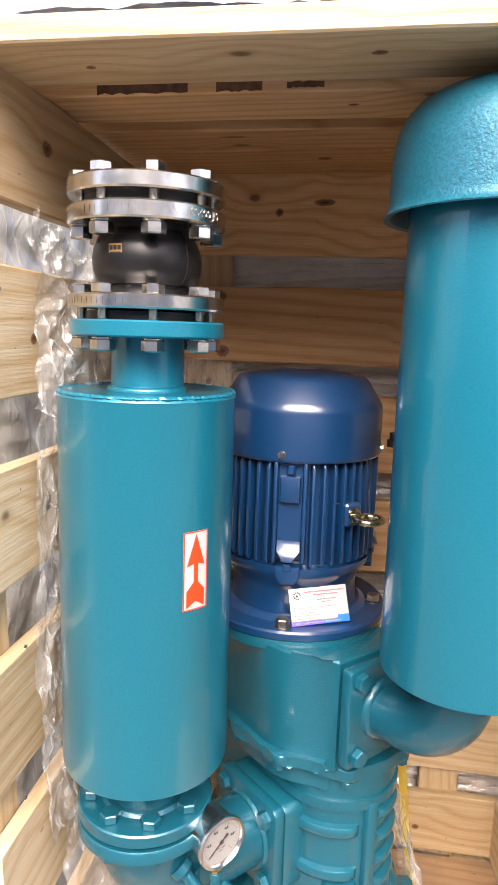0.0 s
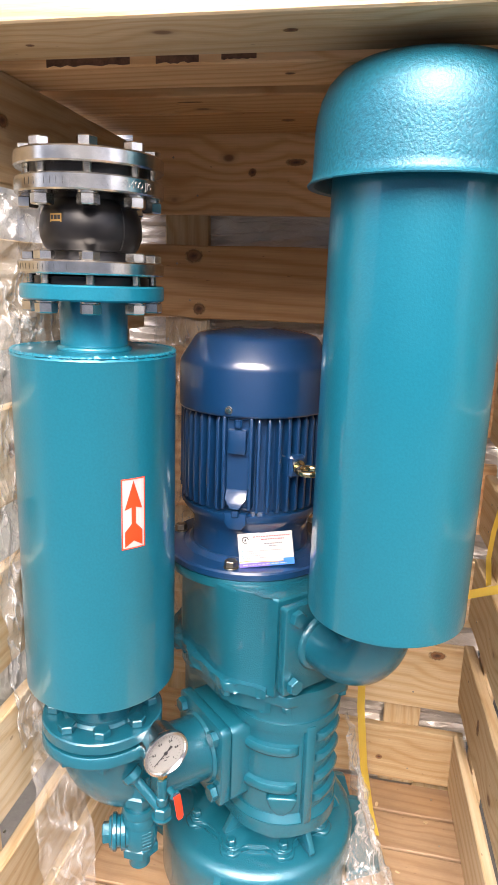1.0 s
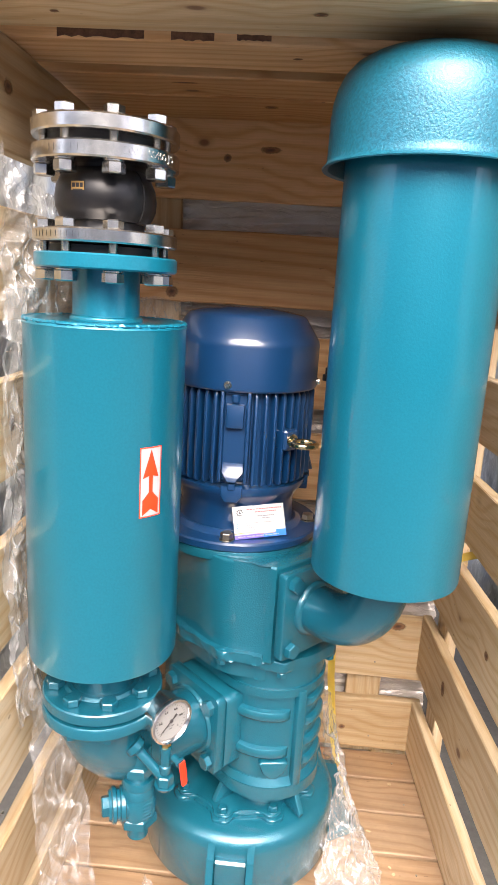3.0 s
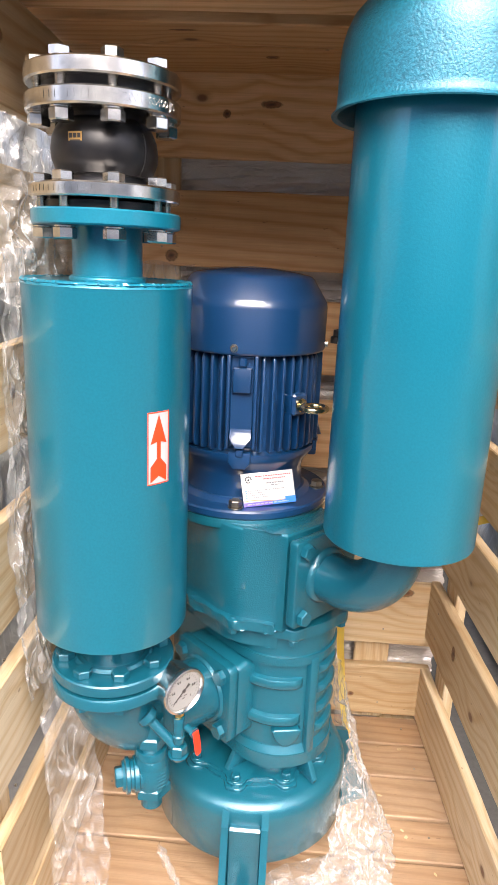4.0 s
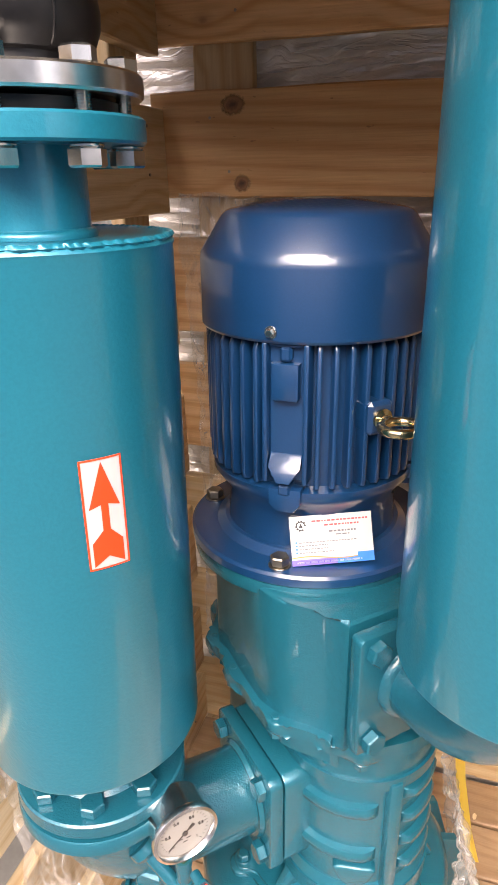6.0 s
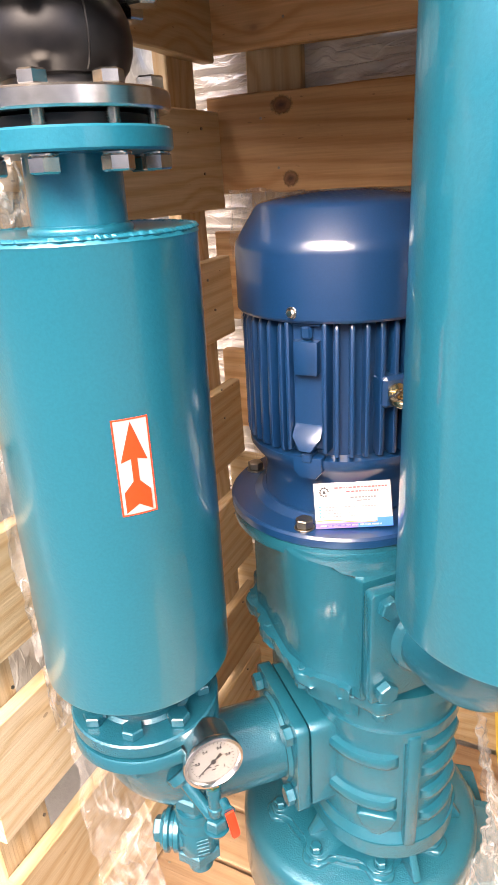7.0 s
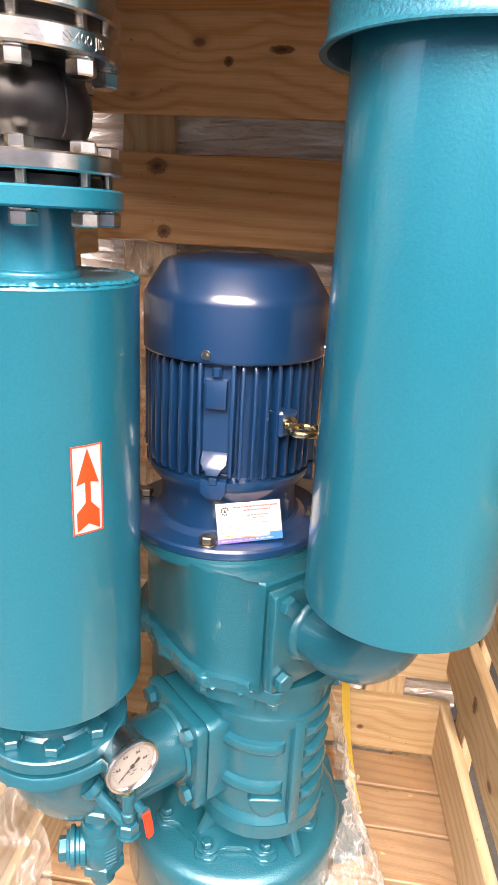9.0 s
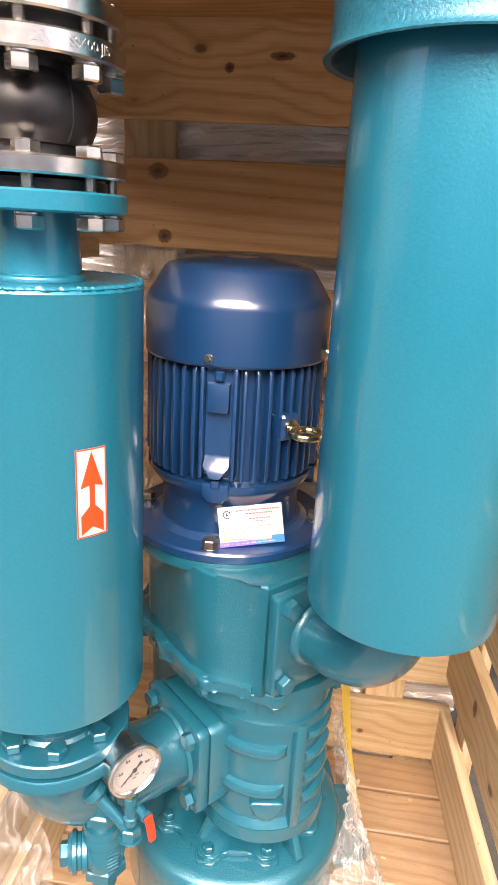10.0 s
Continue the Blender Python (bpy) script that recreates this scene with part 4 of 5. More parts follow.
# ---- rubber expansion joint on top ----
JC = Vector((-0.150, 0.847, 1.166))
joint = thing("expansion_joint", "black rubber expansion joint between bolted zinc steel flanges", "expansion joint", JC)
part("rubber_body", lathe([(0.030, 0.0), (0.074, 0.0), (0.074, 0.010), (0.052, 0.013), (0.052, 0.028), (0.050, 0.032), (0.0505, 0.040), (0.056, 0.0415), (0.0565, 0.043), (0.060, 0.047), (0.0645, 0.058), (0.0655, 0.070),
                                (0.0635, 0.084), (0.058, 0.096), (0.050, 0.104), (0.050, 0.125), (0.074, 0.127), (0.074, 0.139), (0.030, 0.139)], 72), RUBBER, joint)
for name, z0, z1 in (("lower_flange", 0.0125, 0.029), ("middle_flange", 0.108, 0.1275), ("upper_flange", 0.139, 0.157)):
    part(name, lathe([(0.050, z0), (0.0915, z0), (0.0935, z0 + 0.002), (0.0935, z1 - 0.002), (0.0915, z1), (0.050, z1)], 72), ZINC, joint)
part("mould_ridge", lathe([(0.0495, 0.0425), (0.0568, 0.0435), (0.0578, 0.0448), (0.0568, 0.0462), (0.0495, 0.0475)], 72), RUBBER, joint)
for deg in (62, 242):
    a = radians(deg)
    part("mould_line", tube([(r * math.sin(a), -r * math.cos(a), z) for r, z in ((0.0565, 0.043), (0.0602, 0.047), (0.0647, 0.058), (0.0657, 0.070), (0.0637, 0.084), (0.0582, 0.096), (0.0502, 0.104))], 0.0009, 6), RUBBER, joint)
part("blank", lathe([(0.0, 0.150), (0.051, 0.150)], 32), BLACK, joint)
ZBOLT = hexbolt_mesh("zinc_bolt", ZINC, 0.022, 0.0115, 0.0, 0.05, 0.0065)
ZNUT = hexbolt_mesh("zinc_nut", ZINC, 0.024, 0.0135, 0.0125)
for i in range(8):
    a = radians(22.5 + 45 * i)
    x, y = 0.0775 * math.sin(a), -0.0775 * math.cos(a)
    placed("bolt", ZBOLT, joint, pose(x, y, 0.029, 0, 0, 13 + 29 * i))
    placed("nut", ZNUT, joint, pose(x, y, -0.0195, 180, 0, 5 + 37 * i))
    placed("bolt", ZBOLT, joint, pose(x, y, 0.157, 0, 0, 7 + 31 * i))
    placed("nut", ZNUT, joint, pose(x, y, 0.108, 180, 0, 21 + 17 * i))
label = part("mould_badge", curved_patch(bmesh.new(), [(-0.009, -0.006), (0.009, -0.006), (0.009, 0.006), (-0.009, 0.006)], 0.0004, 0.0645, radians(-16), 0.078), GOLD, joint, "small gold printed badge")
bm = bmesh.new()
for q in ([(-0.0075, -0.001), (-0.003, -0.001), (-0.003, 0.004), (-0.0075, 0.004)], [(-0.002, -0.001), (0.0025, -0.001), (0.0025, 0.004), (-0.002, 0.004)],
          [(0.0035, -0.001), (0.0075, -0.001), (0.0075, 0.004), (0.0035, 0.004)], [(-0.007, -0.0045), (0.007, -0.0045), (0.007, -0.003), (-0.007, -0.003)]):
    curved_patch(bm, q, 0.0008, 0.0645, radians(-16), 0.078, 2)
part("print_bar", bm, BLACK, label)


def wrapped_text(body, size, radius, mid, z, flip=False):
    bm = text_mesh(body, size)
    for v in bm.verts:
        x, y, d = v.co
        if flip:
            x, y = -x, -y
        a = mid + x / radius
        v.co = ((radius + 0.0002 + d) * math.sin(a), -(radius + 0.0002 + d) * math.cos(a), z + y)
    return bm


part("cast_marking", wrapped_text("2001  SS400 JIS", 0.0125, 0.0935, radians(52), 0.118), ZINC, joint, "raised lettering on the steel rim")
for i in range(9):
    if i != 3:
        bm = curved_patch(bmesh.new(), [(-0.036 + 0.008 * i, -0.004), (-0.0345 + 0.008 * i, -0.004), (-0.0345 + 0.008 * i, 0.004), (-0.036 + 0.008 * i, 0.004)], 0.0005, 0.0935, radians(-8), 0.118, 2)
        part("marking_bar", bm, ZINC, joint)
for i in range(12):
    bm = curved_patch(bmesh.new(), [(-0.05 + 0.008 * i, -0.0035), (-0.0455 + 0.008 * i, -0.0035), (-0.0455 + 0.008 * i, 0.0035), (-0.05 + 0.008 * i, 0.0035)], 0.0003, 0.0935, radians(-20), 0.021, 2)
    part("marking_bar", bm, ZINC, joint)

# ---- intake silencer with its elbow ----
IC = Vector((0.264, 0.869, 0.742))
intake = thing("intake_silencer", "tall teal intake silencer with a domed hammered-paint rain cap", "silencer", IC)
Q = 0.107
part("shell", lathe([(0.0, 0.002), (Q - 0.004, 0.0), (Q - 0.001, 0.001), (Q, 0.004), (Q, 0.60), (0.0, 0.60)], 96), TEAL, intake)
part("cap", lathe([(Q + 0.004, 0.590), (0.124, 0.566), (0.1265, 0.553), (0.1290, 0.5490), (0.1360, 0.5475), (0.1368, 0.5490), (0.1340, 0.5515), (0.1312, 0.556), (0.1305, 0.565), (0.1300, 0.608), (0.1285, 0.624), (0.1245, 0.640), (0.1175, 0.655),
                         (0.107, 0.667), (0.092, 0.676), (0.070, 0.682), (0.040, 0.6855), (0.0, 0.6865)], 96), CAP, intake, "domed cap in coarse hammered teal paint")
PN = Vector((0.7314, -0.6820, 0))
PAT = Vector((0.172, 0.955, 0.6280)) - PN * 0.0145
bm, QM = square_plate(PAT - IC, PN, 0.074, 0.017, 0.006)
plate = part("square_flange", bm, CAST, intake)
for sx in (-1, 1):
    for sy in (-1, 1):
        placed("flange_bolt", BIGBOLT, intake, QM @ pose(sx * 0.055, sy * 0.0575, 0.017, 0, 0, 9 * sx + 25 * sy))
p0 = PAT + PN * 0.017 - IC
path = [p0, p0 + PN * 0.030]
R = 0.0945
for i in range(1, 15):
    a = radians(90 * i / 14)
    path.append(p0 + PN * (0.030 + R * math.sin(a)) + UP * (R * (1 - math.cos(a))))
path.append(path[-1] + UP * 0.03)
part("elbow", tube(path, 0.0405, 40), CAST, intake)
x = UP.cross(PN).normalized()
rm = Matrix((x, UP, PN)).transposed().to_4x4()
rm.translation = p0
part("weld_bead", lathe([(0.039, 0.009), (0.043, 0.008), (0.047, 0.004), (0.048, 0.0)], 40, rm), CAST, intake)

# ---- motor ----
MC = Vector((0.025, 1.103, 0.712))
motor = thing("electric_motor", "dark blue finned electric motor standing on its round flange", "motor", MC)


def around(r, deg, z):
    a = radians(deg)
    return Vector((r * math.sin(a), -r * math.cos(a), z))


def facing(deg, r, z):
    """Frame on the motor's side: x along the rim, y up, z outward."""
    a = radians(deg)
    out = Vector((math.sin(a), -math.cos(a), 0))
    m = Matrix((UP.cross(out), UP, out)).transposed().to_4x4()
    m.translation = out * r + UP * z
    return m


part("mounting_flange", lathe([(0.0, 0.0), (0.147, 0.0), (0.150, 0.003), (0.150, 0.012), (0.147, 0.015), (0.118, 0.015), (0.108, 0.022), (0.0, 0.022)], 72), BLUE, motor)
part("end_shield", lathe([(0.103, 0.018), (0.101, 0.058), (0.105, 0.072), (0.114, 0.083), (0.120, 0.092), (0.120, 0.100), (0.10, 0.104)], 72), BLUE, motor)
part("frame", lathe([(0.106, 0.096), (0.106, 0.262)], 72), BLUE, motor)
PADS = (-1, 89, 179, -91)
for i in range(45):
    deg = i * 8 - 1
    if any(abs((deg - c + 180) % 360 - 180) < 11 for c in PADS):
        continue
    m = facing(deg, 0, 0)
    bm = prism([(0.100, 0.108), (0.114, 0.103), (0.1215, 0.106), (0.1225, 0.112), (0.1225, 0.252), (0.119, 0.259), (0.100, 0.260)], -0.0026, 0.0026, 0.0016)
    bm.transform(m @ Matrix(((0, 0, 1, 0), (0, 1, 0, 0), (1, 0, 0, 0), (0, 0, 0, 1))))
    part("fin", bm, BLUE, motor)
for c in PADS:
    m = facing(c, 0.106, 0.0)
    bm = box(0.040, 0.150, 0.018, m @ Matrix.Translation((0, 0.186, 0.0)), 0.003)
    for sx in (-1, 1):
        joined(bm, box(0.0060, 0.150, 0.037, m @ Matrix.Translation((sx * 0.0215, 0.186, 0.0)), 0.0022, None, 2))
    # stepped block above, its foot narrowing to a blunt point
    block = prism([(-0.0145, 0.018), (0.0145, 0.018), (0.0145, -0.018), (0.0125, -0.021), (-0.0125, -0.021), (-0.0145, -0.018)], 0.0, 0.0195, 0.003)
    block.transform(m @ Matrix.Translation((0, 0.223, 0.0)))
    joined(bm, block)
    joined(bm, box(0.013, 0.016, 0.034, m @ Matrix.Translation((0, 0.250, 0.0)), 0.003))
    joined(bm, box(0.034, 0.004, 0.032, m @ Matrix.Translation((0, 0.259, 0.0)), 0.0015))
    # sloping shelf with a pointed lip, open to the light
    wedge = bmesh.new()
    rim_pts = [(-0.0175, 0.143, 0.009), (0.0175, 0.143, 0.009), (0.0175, 0.130, 0.021), (0.007, 0.114, 0.026), (-0.007, 0.114, 0.026), (-0.0175, 0.130, 0.021)]
    hi = [wedge.verts.new(p) for p in rim_pts]
    lo = [wedge.verts.new((x * 0.9, y - 0.004, 0.0)) for x, y, z in rim_pts]
    shelf = wedge.faces.new(hi)
    wedge.faces.new(lo)
    for i in range(6):
        j = (i + 1) % 6
        wedge.faces.new((hi[i], hi[j], lo[j], lo[i]))
    bmesh.ops.bevel(wedge, geom=list(shelf.edges), offset=0.0016, segments=2, profile=0.5, affect="EDGES")
    wedge.transform(m)
    joined(bm, wedge)
    foot = prism([(-0.018, 0.012), (0.018, 0.012), (0.018, -0.006), (0.010, -0.016), (-0.010, -0.016), (-0.018, -0.006)], 0.0, 0.019, 0.003)
    foot.transform(m @ Matrix.Translation((0, 0.093, 0.0)))
    joined(bm, foot)
    joined(bm, box(0.013, 0.012, 0.042, m @ Matrix.Translation((0, 0.104, 0.0)), 0.002))
    part("frame_pad", bm, BLUE, motor)
cowl = part("fan_cowl", lathe([(0.116, 0.262), (0.126, 0.261), (0.128, 0.264), (0.128, 0.331), (0.1267, 0.339), (0.1222, 0.346), (0.1035, 0.3750), (0.0990, 0.3790), (0.0940, 0.3810), (0.070, 0.3856), (0.045, 0.3889), (0.026, 0.3906), (0.0, 0.3912)], 96), BLUE, motor, "smooth blue fan cowl with a perforated top", True, 30)
bm = bmesh.new()
for i in range(-11, 12):
    for j in range(-11, 12):
        x, y = 0.0085 * (i + 0.5 * (j % 2)), 0.0074 * j
        if 0.030 < math.hypot(x, y) < 0.084:
            c = [bm.verts.new((x + 0.0028 * math.cos(k * math.pi / 3), y + 0.0028 * math.sin(k * math.pi / 3), 0.3917 - 1.15 * (x * x + y * y))) for k in range(6)]
            bm.faces.new(c)
part("grille_hole", bm, BLACK, cowl)
part("grille_centre", lathe([(0.0, 0.3918), (0.026, 0.3908), (0.027, 0.3895)], 32), WORNSTEEL, cowl)
SCREW = hexbolt_mesh("screw", ZINC, 0.009, 0.004, 0.0065)
for c in PADS:
    placed("cowl_screw", SCREW, motor, facing(c - 6, 0.1275, 0.272), "zinc cross-head screw")
m = facing(45, 0.112, 0.182)
part("lifting_boss", box(0.030, 0.036, 0.034, m, 0.004), BLUE, motor)
bm = lathe([(0.0, 0.015), (0.011, 0.015), (0.011, 0.020), (0.006, 0.023), (0.006, 0.030), (0.0, 0.030)], 24, m)
ringpts = [m @ Vector((0.019 * math.cos(2 * math.pi * i / 32), 0.0, 0.047 + 0.018 * math.sin(2 * math.pi * i / 32))) for i in range(33)]
joined(bm, tube(ringpts, 0.0052, 14))
part("eyebolt", bm, GOLDZINC, motor, "yellow-zinc lifting eyebolt")
FB = hexbolt_mesh("mounting_bolt", WORNSTEEL, 0.019, 0.011, 0.0125)
for k in range(4):
    p = around(0.131, -2 + 90 * k, 0.015)
    placed("mounting_bolt", FB, motor, Matrix.Translation(p) @ pose(0, 0, 0, 0, 0, 24 * k), "dull steel hexagon bolt")
m = facing(83, 0.128, 0.250)
part("terminal_box", box(0.088, 0.090, 0.060, facing(150, 0.135, 0.19), 0.006), BLUE, motor)
bm = lathe([(0.0, 0.0), (0.013, 0.0), (0.013, 0.010), (0.009, 0.012), (0.009, 0.022), (0.0, 0.024)], 16)
bm.transform(Matrix.Translation(around(0.150, 92, 0.272)))
part("cable_gland", bm, BLACK, motor, "black plastic cable gland")

# ---- business card leaning on the motor ----
tl, tr, br = Vector((0.025, 0.9915, 0.7775)), Vector((0.109, 1.0265, 0.7805)), Vector((0.119, 1.008, 0.7305))
bl = tl + br - tr
card = thing("business_card", "white printed business card leaning on the blue motor", "card", tuple(bl))
ex, ey = (br - bl), (tl - bl)
ez = ex.cross(ey).normalized()
CW, CH = ex.length, ey.length
cm = Matrix((ex.normalized(), ey.normalized(), ez)).transposed().to_4x4()


def cardpart(name, bm, mat, label="", parent=None):
    bm.transform(cm)
    return part(name, bm, mat, parent or card, label, False)


sheet = cardpart("sheet", box(CW, CH, 0.0004, Matrix.Translation((CW / 2, CH / 2, 0))), WHITE, "white card stock")


def bar(x0, y0, x1, y1, mat, lift=0.0005):
    cardpart("print_bar", box((x1 - x0) * CW, (y1 - y0) * CH, 0.0002, Matrix.Translation(((x0 + x1) / 2 * CW, (y0 + y1) / 2 * CH, lift))), mat, "", sheet)


rb = random.Random(2)


def words(x0, x1, y, h, mat, lo=0.02, hi=0.07):
    x = x0
    while x < x1 - 0.01:
        w = min(rb.uniform(lo, hi), x1 - x)
        bar(x, y, x + w, y + h, mat)
        x += w + 0.012


words(0.27, 0.95, 0.862, 0.034, REDINK, 0.018, 0.05)
words(0.42, 0.84, 0.772, 0.034, REDINK, 0.018, 0.05)
words(0.47, 0.80, 0.640, 0.036, GREYINK, 0.02, 0.05)
words(0.55, 0.72, 0.575, 0.025, GREYINK)
for y in (0.45, 0.385, 0.315, 0.245):
    words(0.10, 0.80 if y > 0.4 else 0.52 if y < 0.3 else 0.45, y, 0.020, GREYINK, 0.010, 0.035)
    bar(0.055, y, 0.08, y + 0.035, BLUEINK)
bar(0.0, 0.0, 0.55, 0.12, VIOLETINK)
bar(0.55, 0.0, 1.0, 0.12, BLUEINK)
bar(0.80, 0.12, 1.0, 0.20, BLUEINK)
words(0.06, 0.85, 0.04, 0.035, WHITE, 0.05, 0.10)
bm = bmesh.new()
lo, hi = [], []
for i in range(21):
    f = i / 20
    y = 0.13 + 0.035 * math.sin(f * 5.2 + 0.5)
    lo.append(bm.verts.new((f * 0.80 * CW, y * CH, 0.0007)))
    hi.append(bm.verts.new((f * 0.80 * CW, (y + 0.022) * CH, 0.0007)))
for i in range(20):
    bm.faces.new((lo[i], lo[i + 1], hi[i + 1], hi[i]))
cardpart("gold_line", bm, GOLD, "", sheet)
bm = bmesh.new()
pts = []
for i in range(40):
    r = (0.0062 if i % 4 < 2 else 0.0050)
    a = 2 * math.pi * i / 40
    pts.append((r * math.cos(a), r * math.sin(a)))
outer = [bm.verts.new((0.135 * CW + x, 0.80 * CH + y, 0.0006)) for x, y in pts]
inner = [bm.verts.new((0.135 * CW + 0.0040 * math.cos(2 * math.pi * i / 40), 0.80 * CH + 0.0040 * math.sin(2 * math.pi * i / 40), 0.0006)) for i in range(40)]
for i in range(34):
    bm.faces.new((outer[i], outer[i + 1], inner[i + 1], inner[i]))
c = [bm.verts.new((0.135 * CW + x, 0.80 * CH + y, 0.0006)) for x, y in ((-0.0022, -0.002), (0.0022, -0.002), (0.0, 0.003))]
bm.faces.new(c)
cardpart("emblem", bm, INK, "", sheet)

# ---- stretch film, strap, surroundings ----


def film(name, label, at, place, nu, nv, amp, freq, mat=FILM, seed=0.0, fine=0.4):
    """Crumpled film: place(u, v) gives the smooth sheet, noise folds it."""
    bm = bmesh.new()
    at = Vector(at)
    freq = freq if isinstance(freq, tuple) else (freq,) * 3
    grid = []
    eps = 1e-3
    for i in range(nu + 1):
        row = []
        for j in range(nv + 1):
            u, v = i / nu, j / nv
            p = Vector(place(u, v))
            du = Vector(place(min(1, u + eps), v)) - Vector(place(max(0, u - eps), v))
            dv = Vector(place(u, min(1, v + eps))) - Vector(place(u, max(0, v - eps)))
            nrm = du.cross(dv)
            nrm = nrm.normalized() if nrm.length > 1e-12 else UP
            q = Vector((p.x * freq[0], p.y * freq[1], p.z * freq[2])) + Vector((seed, seed * 1.7, -seed))
            a = 1 - 2 * abs(noise.noise(q)) * 1.6
            b = 1 - 2 * abs(noise.noise(q * 2.3 + Vector((3, 1, 7)))) * 1.6
            c = noise.noise(q * 5.1)
            w = noise.noise_vector(q * 1.4) * amp * 0.9
            row.append(bm.verts.new(p + nrm * amp * (0.55 * a + fine * b + 0.25 * c) + w - at))
        grid.append(row)
    for i in range(nu):
        for j in range(nv):
            bm.faces.new((grid[i][j], grid[i + 1][j], grid[i + 1][j + 1], grid[i][j + 1]))
    ob = new(name, mesh_of(name, bm, mat, True, 50))
    ob.location = at
    return tagged(ob, label, "plastic film")


# outer wrap: behind the back boards, along both sides and over the lid
film("wrap_film", "layered clear stretch film pulled tight behind the crate boards", (0.08, 1.52, 0.7), lambda u, v: (-0.43 + 0.94 * u, 1.500, -0.10 + 1.62 * v), 90, 330, 0.007, (5, 20, 60), FILMTHICK, 1.0)
film("wrap_film", "crumpled stretch film over the planks of the lid", (0.08, 1.1, 1.50), lambda u, v: (-0.45 + 1.1 * u, 0.735 + 0.77 * v, 1.466 + 0.17 * min(1.0, 3.0 * v) ** 0.8 + 0.02 * v * math.sin(9 * u)), 80, 90, 0.006, 11, FILMLID, 4.0)
film("loose_film", "loose crumpled stretch film hanging beside the silencer", (-0.28, 0.80, 0.85), lambda u, v: (-0.268 - 0.014 * math.sin(3 * v) + 0.012 * u, 0.80 + 0.085 * u, 0.46 + 0.66 * v), 70, 240, 0.008, (34, 34, 13), FILMWHITE, 7.0)
film("loose_film", "bunched stretch film behind the flanges of the expansion joint", (-0.26, 0.9, 1.17), lambda u, v: (-0.290 + 0.11 * u * (1 - 0.5 * v), 0.83 + 0.12 * u, 1.05 + 0.25 * v * (1 - 0.30 * u)), 110, 120, 0.014, (24, 24, 18), FILMWHITE, 9.0)
film("loose_film", "torn stretch film hanging down to the crate floor", (-0.2, 0.86, 0.25), lambda u, v: (-0.245 + (0.085 - 0.03 * v) * u, 0.80 + 0.05 * u, 0.02 + 0.50 * v), 70, 180, 0.011, (26, 26, 13), FILM, 12.0)


def bunch(u, v):
    a = radians(-74 + 112 * u)
    r = 0.186 + (0.062 + 0.060 * math.sin(math.pi * min(1.0, u * 1.15))) * (1 - v) ** 1.2 + 0.010 * math.sin(9 * u)
    top = 0.05 + 0.29 * (max(0.0, u - 0.30) / 0.70) ** 1.1
    return (BASE[0] + r * math.cos(a), BASE[1] + r * math.sin(a), 0.012 + top * v)


film("loose_film", "glossy bunched stretch film heaped round the blower base", (0.2, 1.0, 0.1), bunch, 200, 130, 0.009, (32, 32, 17), FILMWHITE, 15.0)
film("loose_film", "stretch film spread flat on the crate floor", (0.18, 0.90, 0.012), lambda u, v: (0.09 + 0.24 * u, 0.83 + 0.10 * v + 0.12 * u, 0.016), 110, 90, 0.007, 18, FILM, 18.0)
film("loose_film", "twisted strand of stretch film lying across the floor boards", (-0.02, 0.85, 0.03), lambda u, v: (-0.085 + 0.14 * u, 0.90 - 0.14 * u + 0.022 * (v - 0.5), 0.10 - 0.085 * min(1, 2 * u) + 0.02 * math.sin(6 * v)), 60, 10, 0.006, 40, FILM, 21.0)
film("loose_film", "crumpled stretch film caught between silencer and back boards", (-0.16, 1.33, 0.7), lambda u, v: (-0.235 + 0.13 * u, 1.36 + 0.03 * math.sin(5 * v), 0.30 + 0.80 * v), 50, 180, 0.014, (16, 16, 9), FILM, 24.0)


def strap(points, width, side):
    bm = bmesh.new()
    side = Vector(side)
    rows = []
    for p in points:
        p = Vector(p)
        rows.append([bm.verts.new(p - side * width / 2), bm.verts.new(p + side * width / 2)])
    fs = []
    for a, b in zip(rows, rows[1:]):
        fs.append(bm.faces.new((a[0], b[0], b[1], a[1])))
    bmesh.ops.solidify(bm, geom=fs, thickness=0.0009)
    return bm


band = new("yellow_strap", mesh_of("yellow_strap", strap([(0.236, 1.30, 0.62), (0.240, 1.295, 0.45), (0.246, 1.29, 0.29), (0.262, 1.285, 0.15), (0.283, 1.27, 0.05), (0.300, 1.25, 0.004)], 0.016, (0.99, 0.10, 0)), YELLOW))
tagged(band, "yellow plastic packing strap hanging to the floor", "strap")
band = new("yellow_strap", mesh_of("yellow_strap", strap([(0.36, 1.22, 0.600), (0.41, 1.21, 0.612), (0.444, 1.20, 0.629), (0.493, 1.19, 0.650), (0.56, 1.17, 0.672)], 0.017, (0.1, 0.3, 0.95)), YELLOW))
tagged(band, "yellow plastic packing strap passing out between side planks", "strap")
band = new("yellow_strap", mesh_of("yellow_strap", strap([(0.462, 1.20, 0.800), (0.455, 1.20, 0.751), (0.452, 1.20, 0.70), (0.458, 1.20, 0.645)], 0.013, (0.8, 0.6, 0)), YELLOW))
tagged(band, "yellow plastic packing strap hanging on the side planks", "strap")


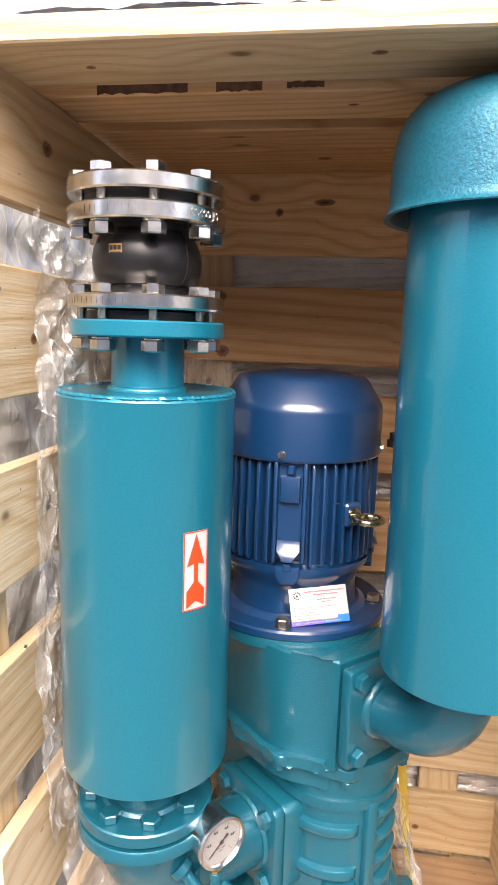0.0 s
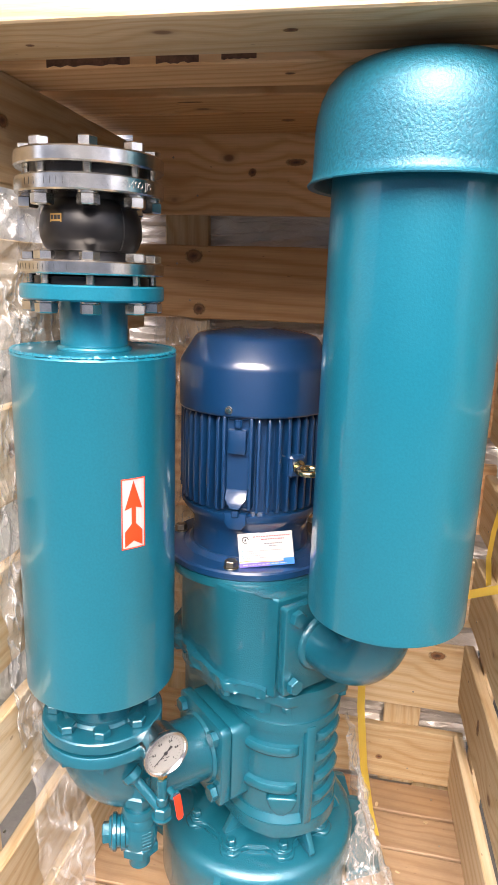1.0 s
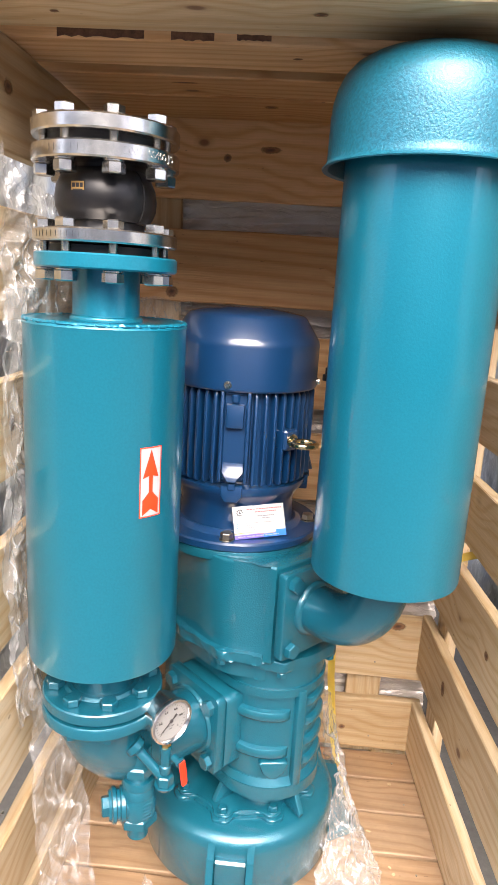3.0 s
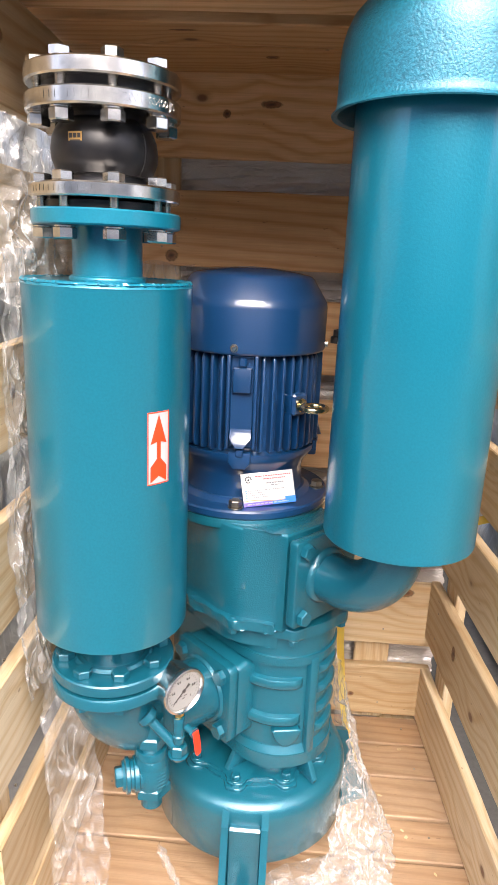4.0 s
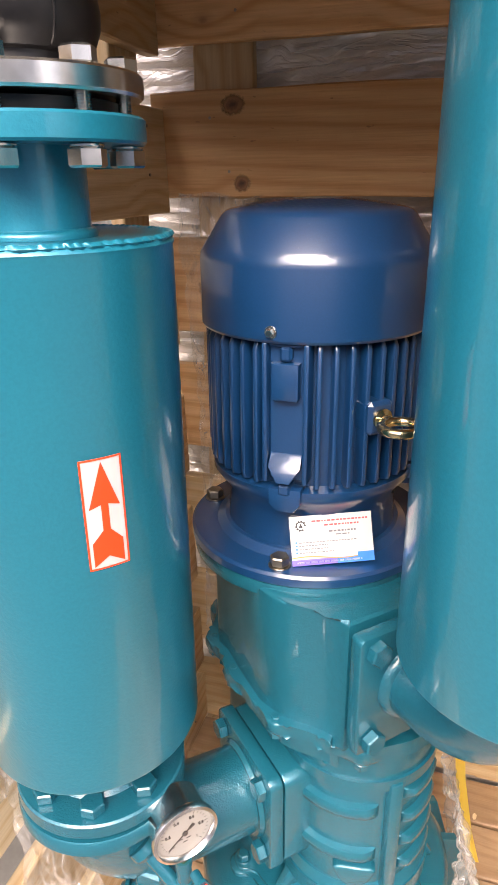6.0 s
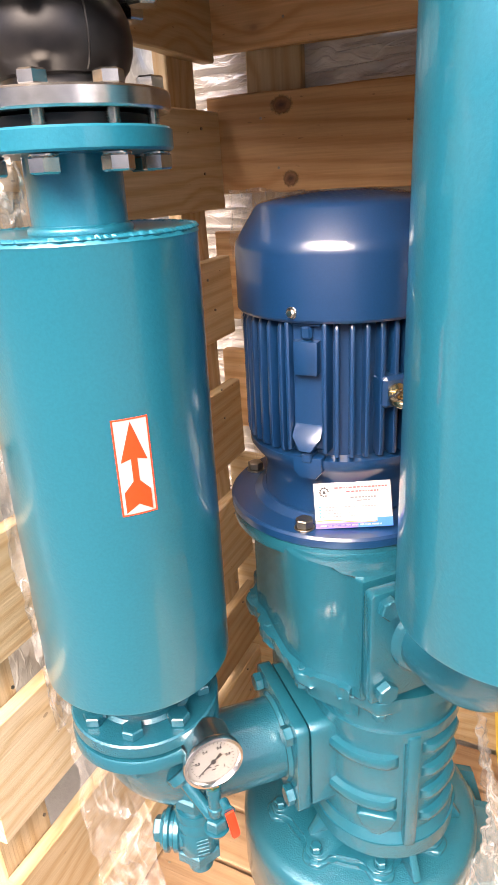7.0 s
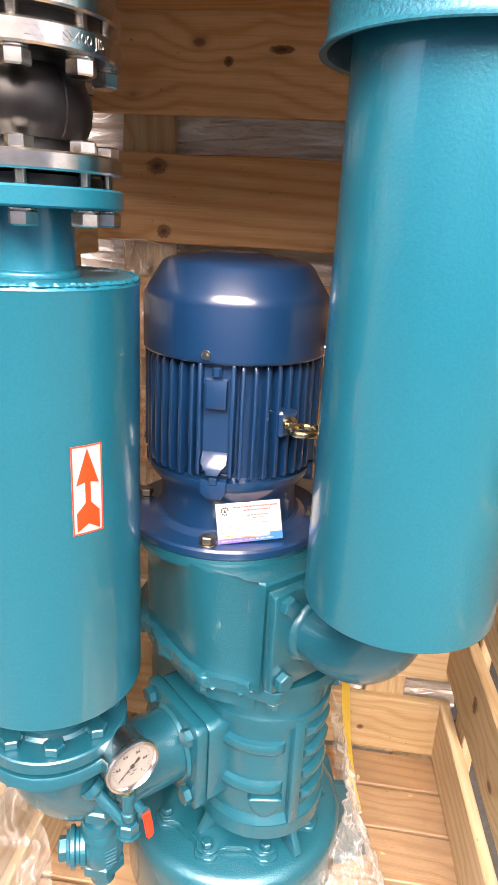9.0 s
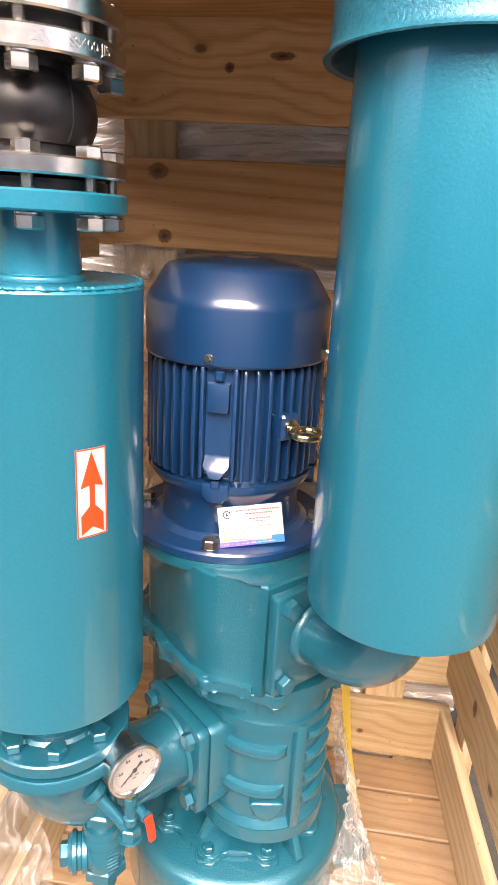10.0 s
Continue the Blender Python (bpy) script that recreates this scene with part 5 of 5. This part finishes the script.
def stack(at, size, label, gap=0.07, board=0.15, boards=True, mat=SHEET):
    """Neighbouring crate: boards all round on posts, wrapped in film."""
    at, (sx, sy, sz) = Vector(at), size
    ob = thing("wrapped_crate", label, "crate", at)
    half = (sx / 2, sy / 2)
    z = 0.02
    meshes = []
    for length in (sx, sy):
        meshes.append(mesh_of("plank", box(length, 0.022, board, None, 0.003), PINE, True, 30))
    while boards and z + board < sz:
        for k, ang in enumerate((0, 180, 90, 270)):
            d = half[1] if k < 2 else half[0]
            placed("plank", meshes[0 if k < 2 else 1], ob, pose(0, 0, z + board / 2, 0, 0, ang) @ Matrix.Translation((0, -d, 0)))
        z += board + gap
    placed("top_board", mesh_of("top_board", box(sx, sy, 0.03, None, 0.003), PINE, True, 30), ob, pose(0, 0, sz))
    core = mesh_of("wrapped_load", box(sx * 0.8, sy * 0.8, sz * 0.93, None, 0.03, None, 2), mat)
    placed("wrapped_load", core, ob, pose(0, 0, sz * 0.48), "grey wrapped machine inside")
    return ob


stack((-1.15, 1.75, -0.14), (0.85, 2.6, 1.75), "neighbouring pine crate packed with wrapped goods")
stack((1.28, 1.75, -0.14), (0.85, 2.5, 1.80), "neighbouring slatted pine crate beside the open crate")
# Load added behind the gaps, dark and unboarded to shut out bright sky.
stack((0.10, 2.05, -0.14), (1.3, 0.9, 1.85), "dark wrapped load added behind the open crate to shut out sky", 0.07, 0.15, False, LOAD)
film("wrap_film", "clear stretch film wrapped round the neighbouring crate", (0.84, 1.2, 0.6), lambda u, v: (0.82, 0.50 + 2.4 * u, -0.10 + 1.75 * v), 90, 110, 0.018, (8, 8, 5), FILMSIDE, 31.0)
film("wrap_film", "clear stretch film wrapped round the neighbouring crate", (-0.70, 1.1, 0.6), lambda u, v: (-0.69, 0.46 + 2.5 * u, -0.10 + 1.70 * v), 90, 110, 0.018, (8, 8, 5), FILMSIDE, 33.0)


# ---- small debris on the floor ----
rd = random.Random(11)
for i in range(16):
    sx, sy = rd.uniform(0.003, 0.008), rd.uniform(0.002, 0.005)
    pts = [(sx * math.cos(a) * rd.uniform(0.6, 1.1), sy * math.sin(a) * rd.uniform(0.6, 1.1)) for a in [k * math.pi / 3 for k in range(6)]]
    ob = new("wood_chip", mesh_of("wood_chip", prism(pts, 0.0, rd.uniform(0.001, 0.002)), PINE, False))
    ob.matrix_basis = pose(rd.uniform(0.26, 0.45), rd.uniform(0.78, 1.40), 0.001, 0, 0, rd.uniform(0, 180))
    tagged(ob, "small pale wood chip lying on the floor boards", "wood chip", "wood chips on the crate floor")
pin = new("loose_nail", mesh_of("loose_nail", tube([(0.19, 0.935, 0.006), (0.215, 0.905, 0.005), (0.222, 0.896, 0.004)], [0.0045, 0.0045, 0.001], 10), WORNSTEEL))
tagged(pin, "dark steel spike lying on the floor boards", "nail")
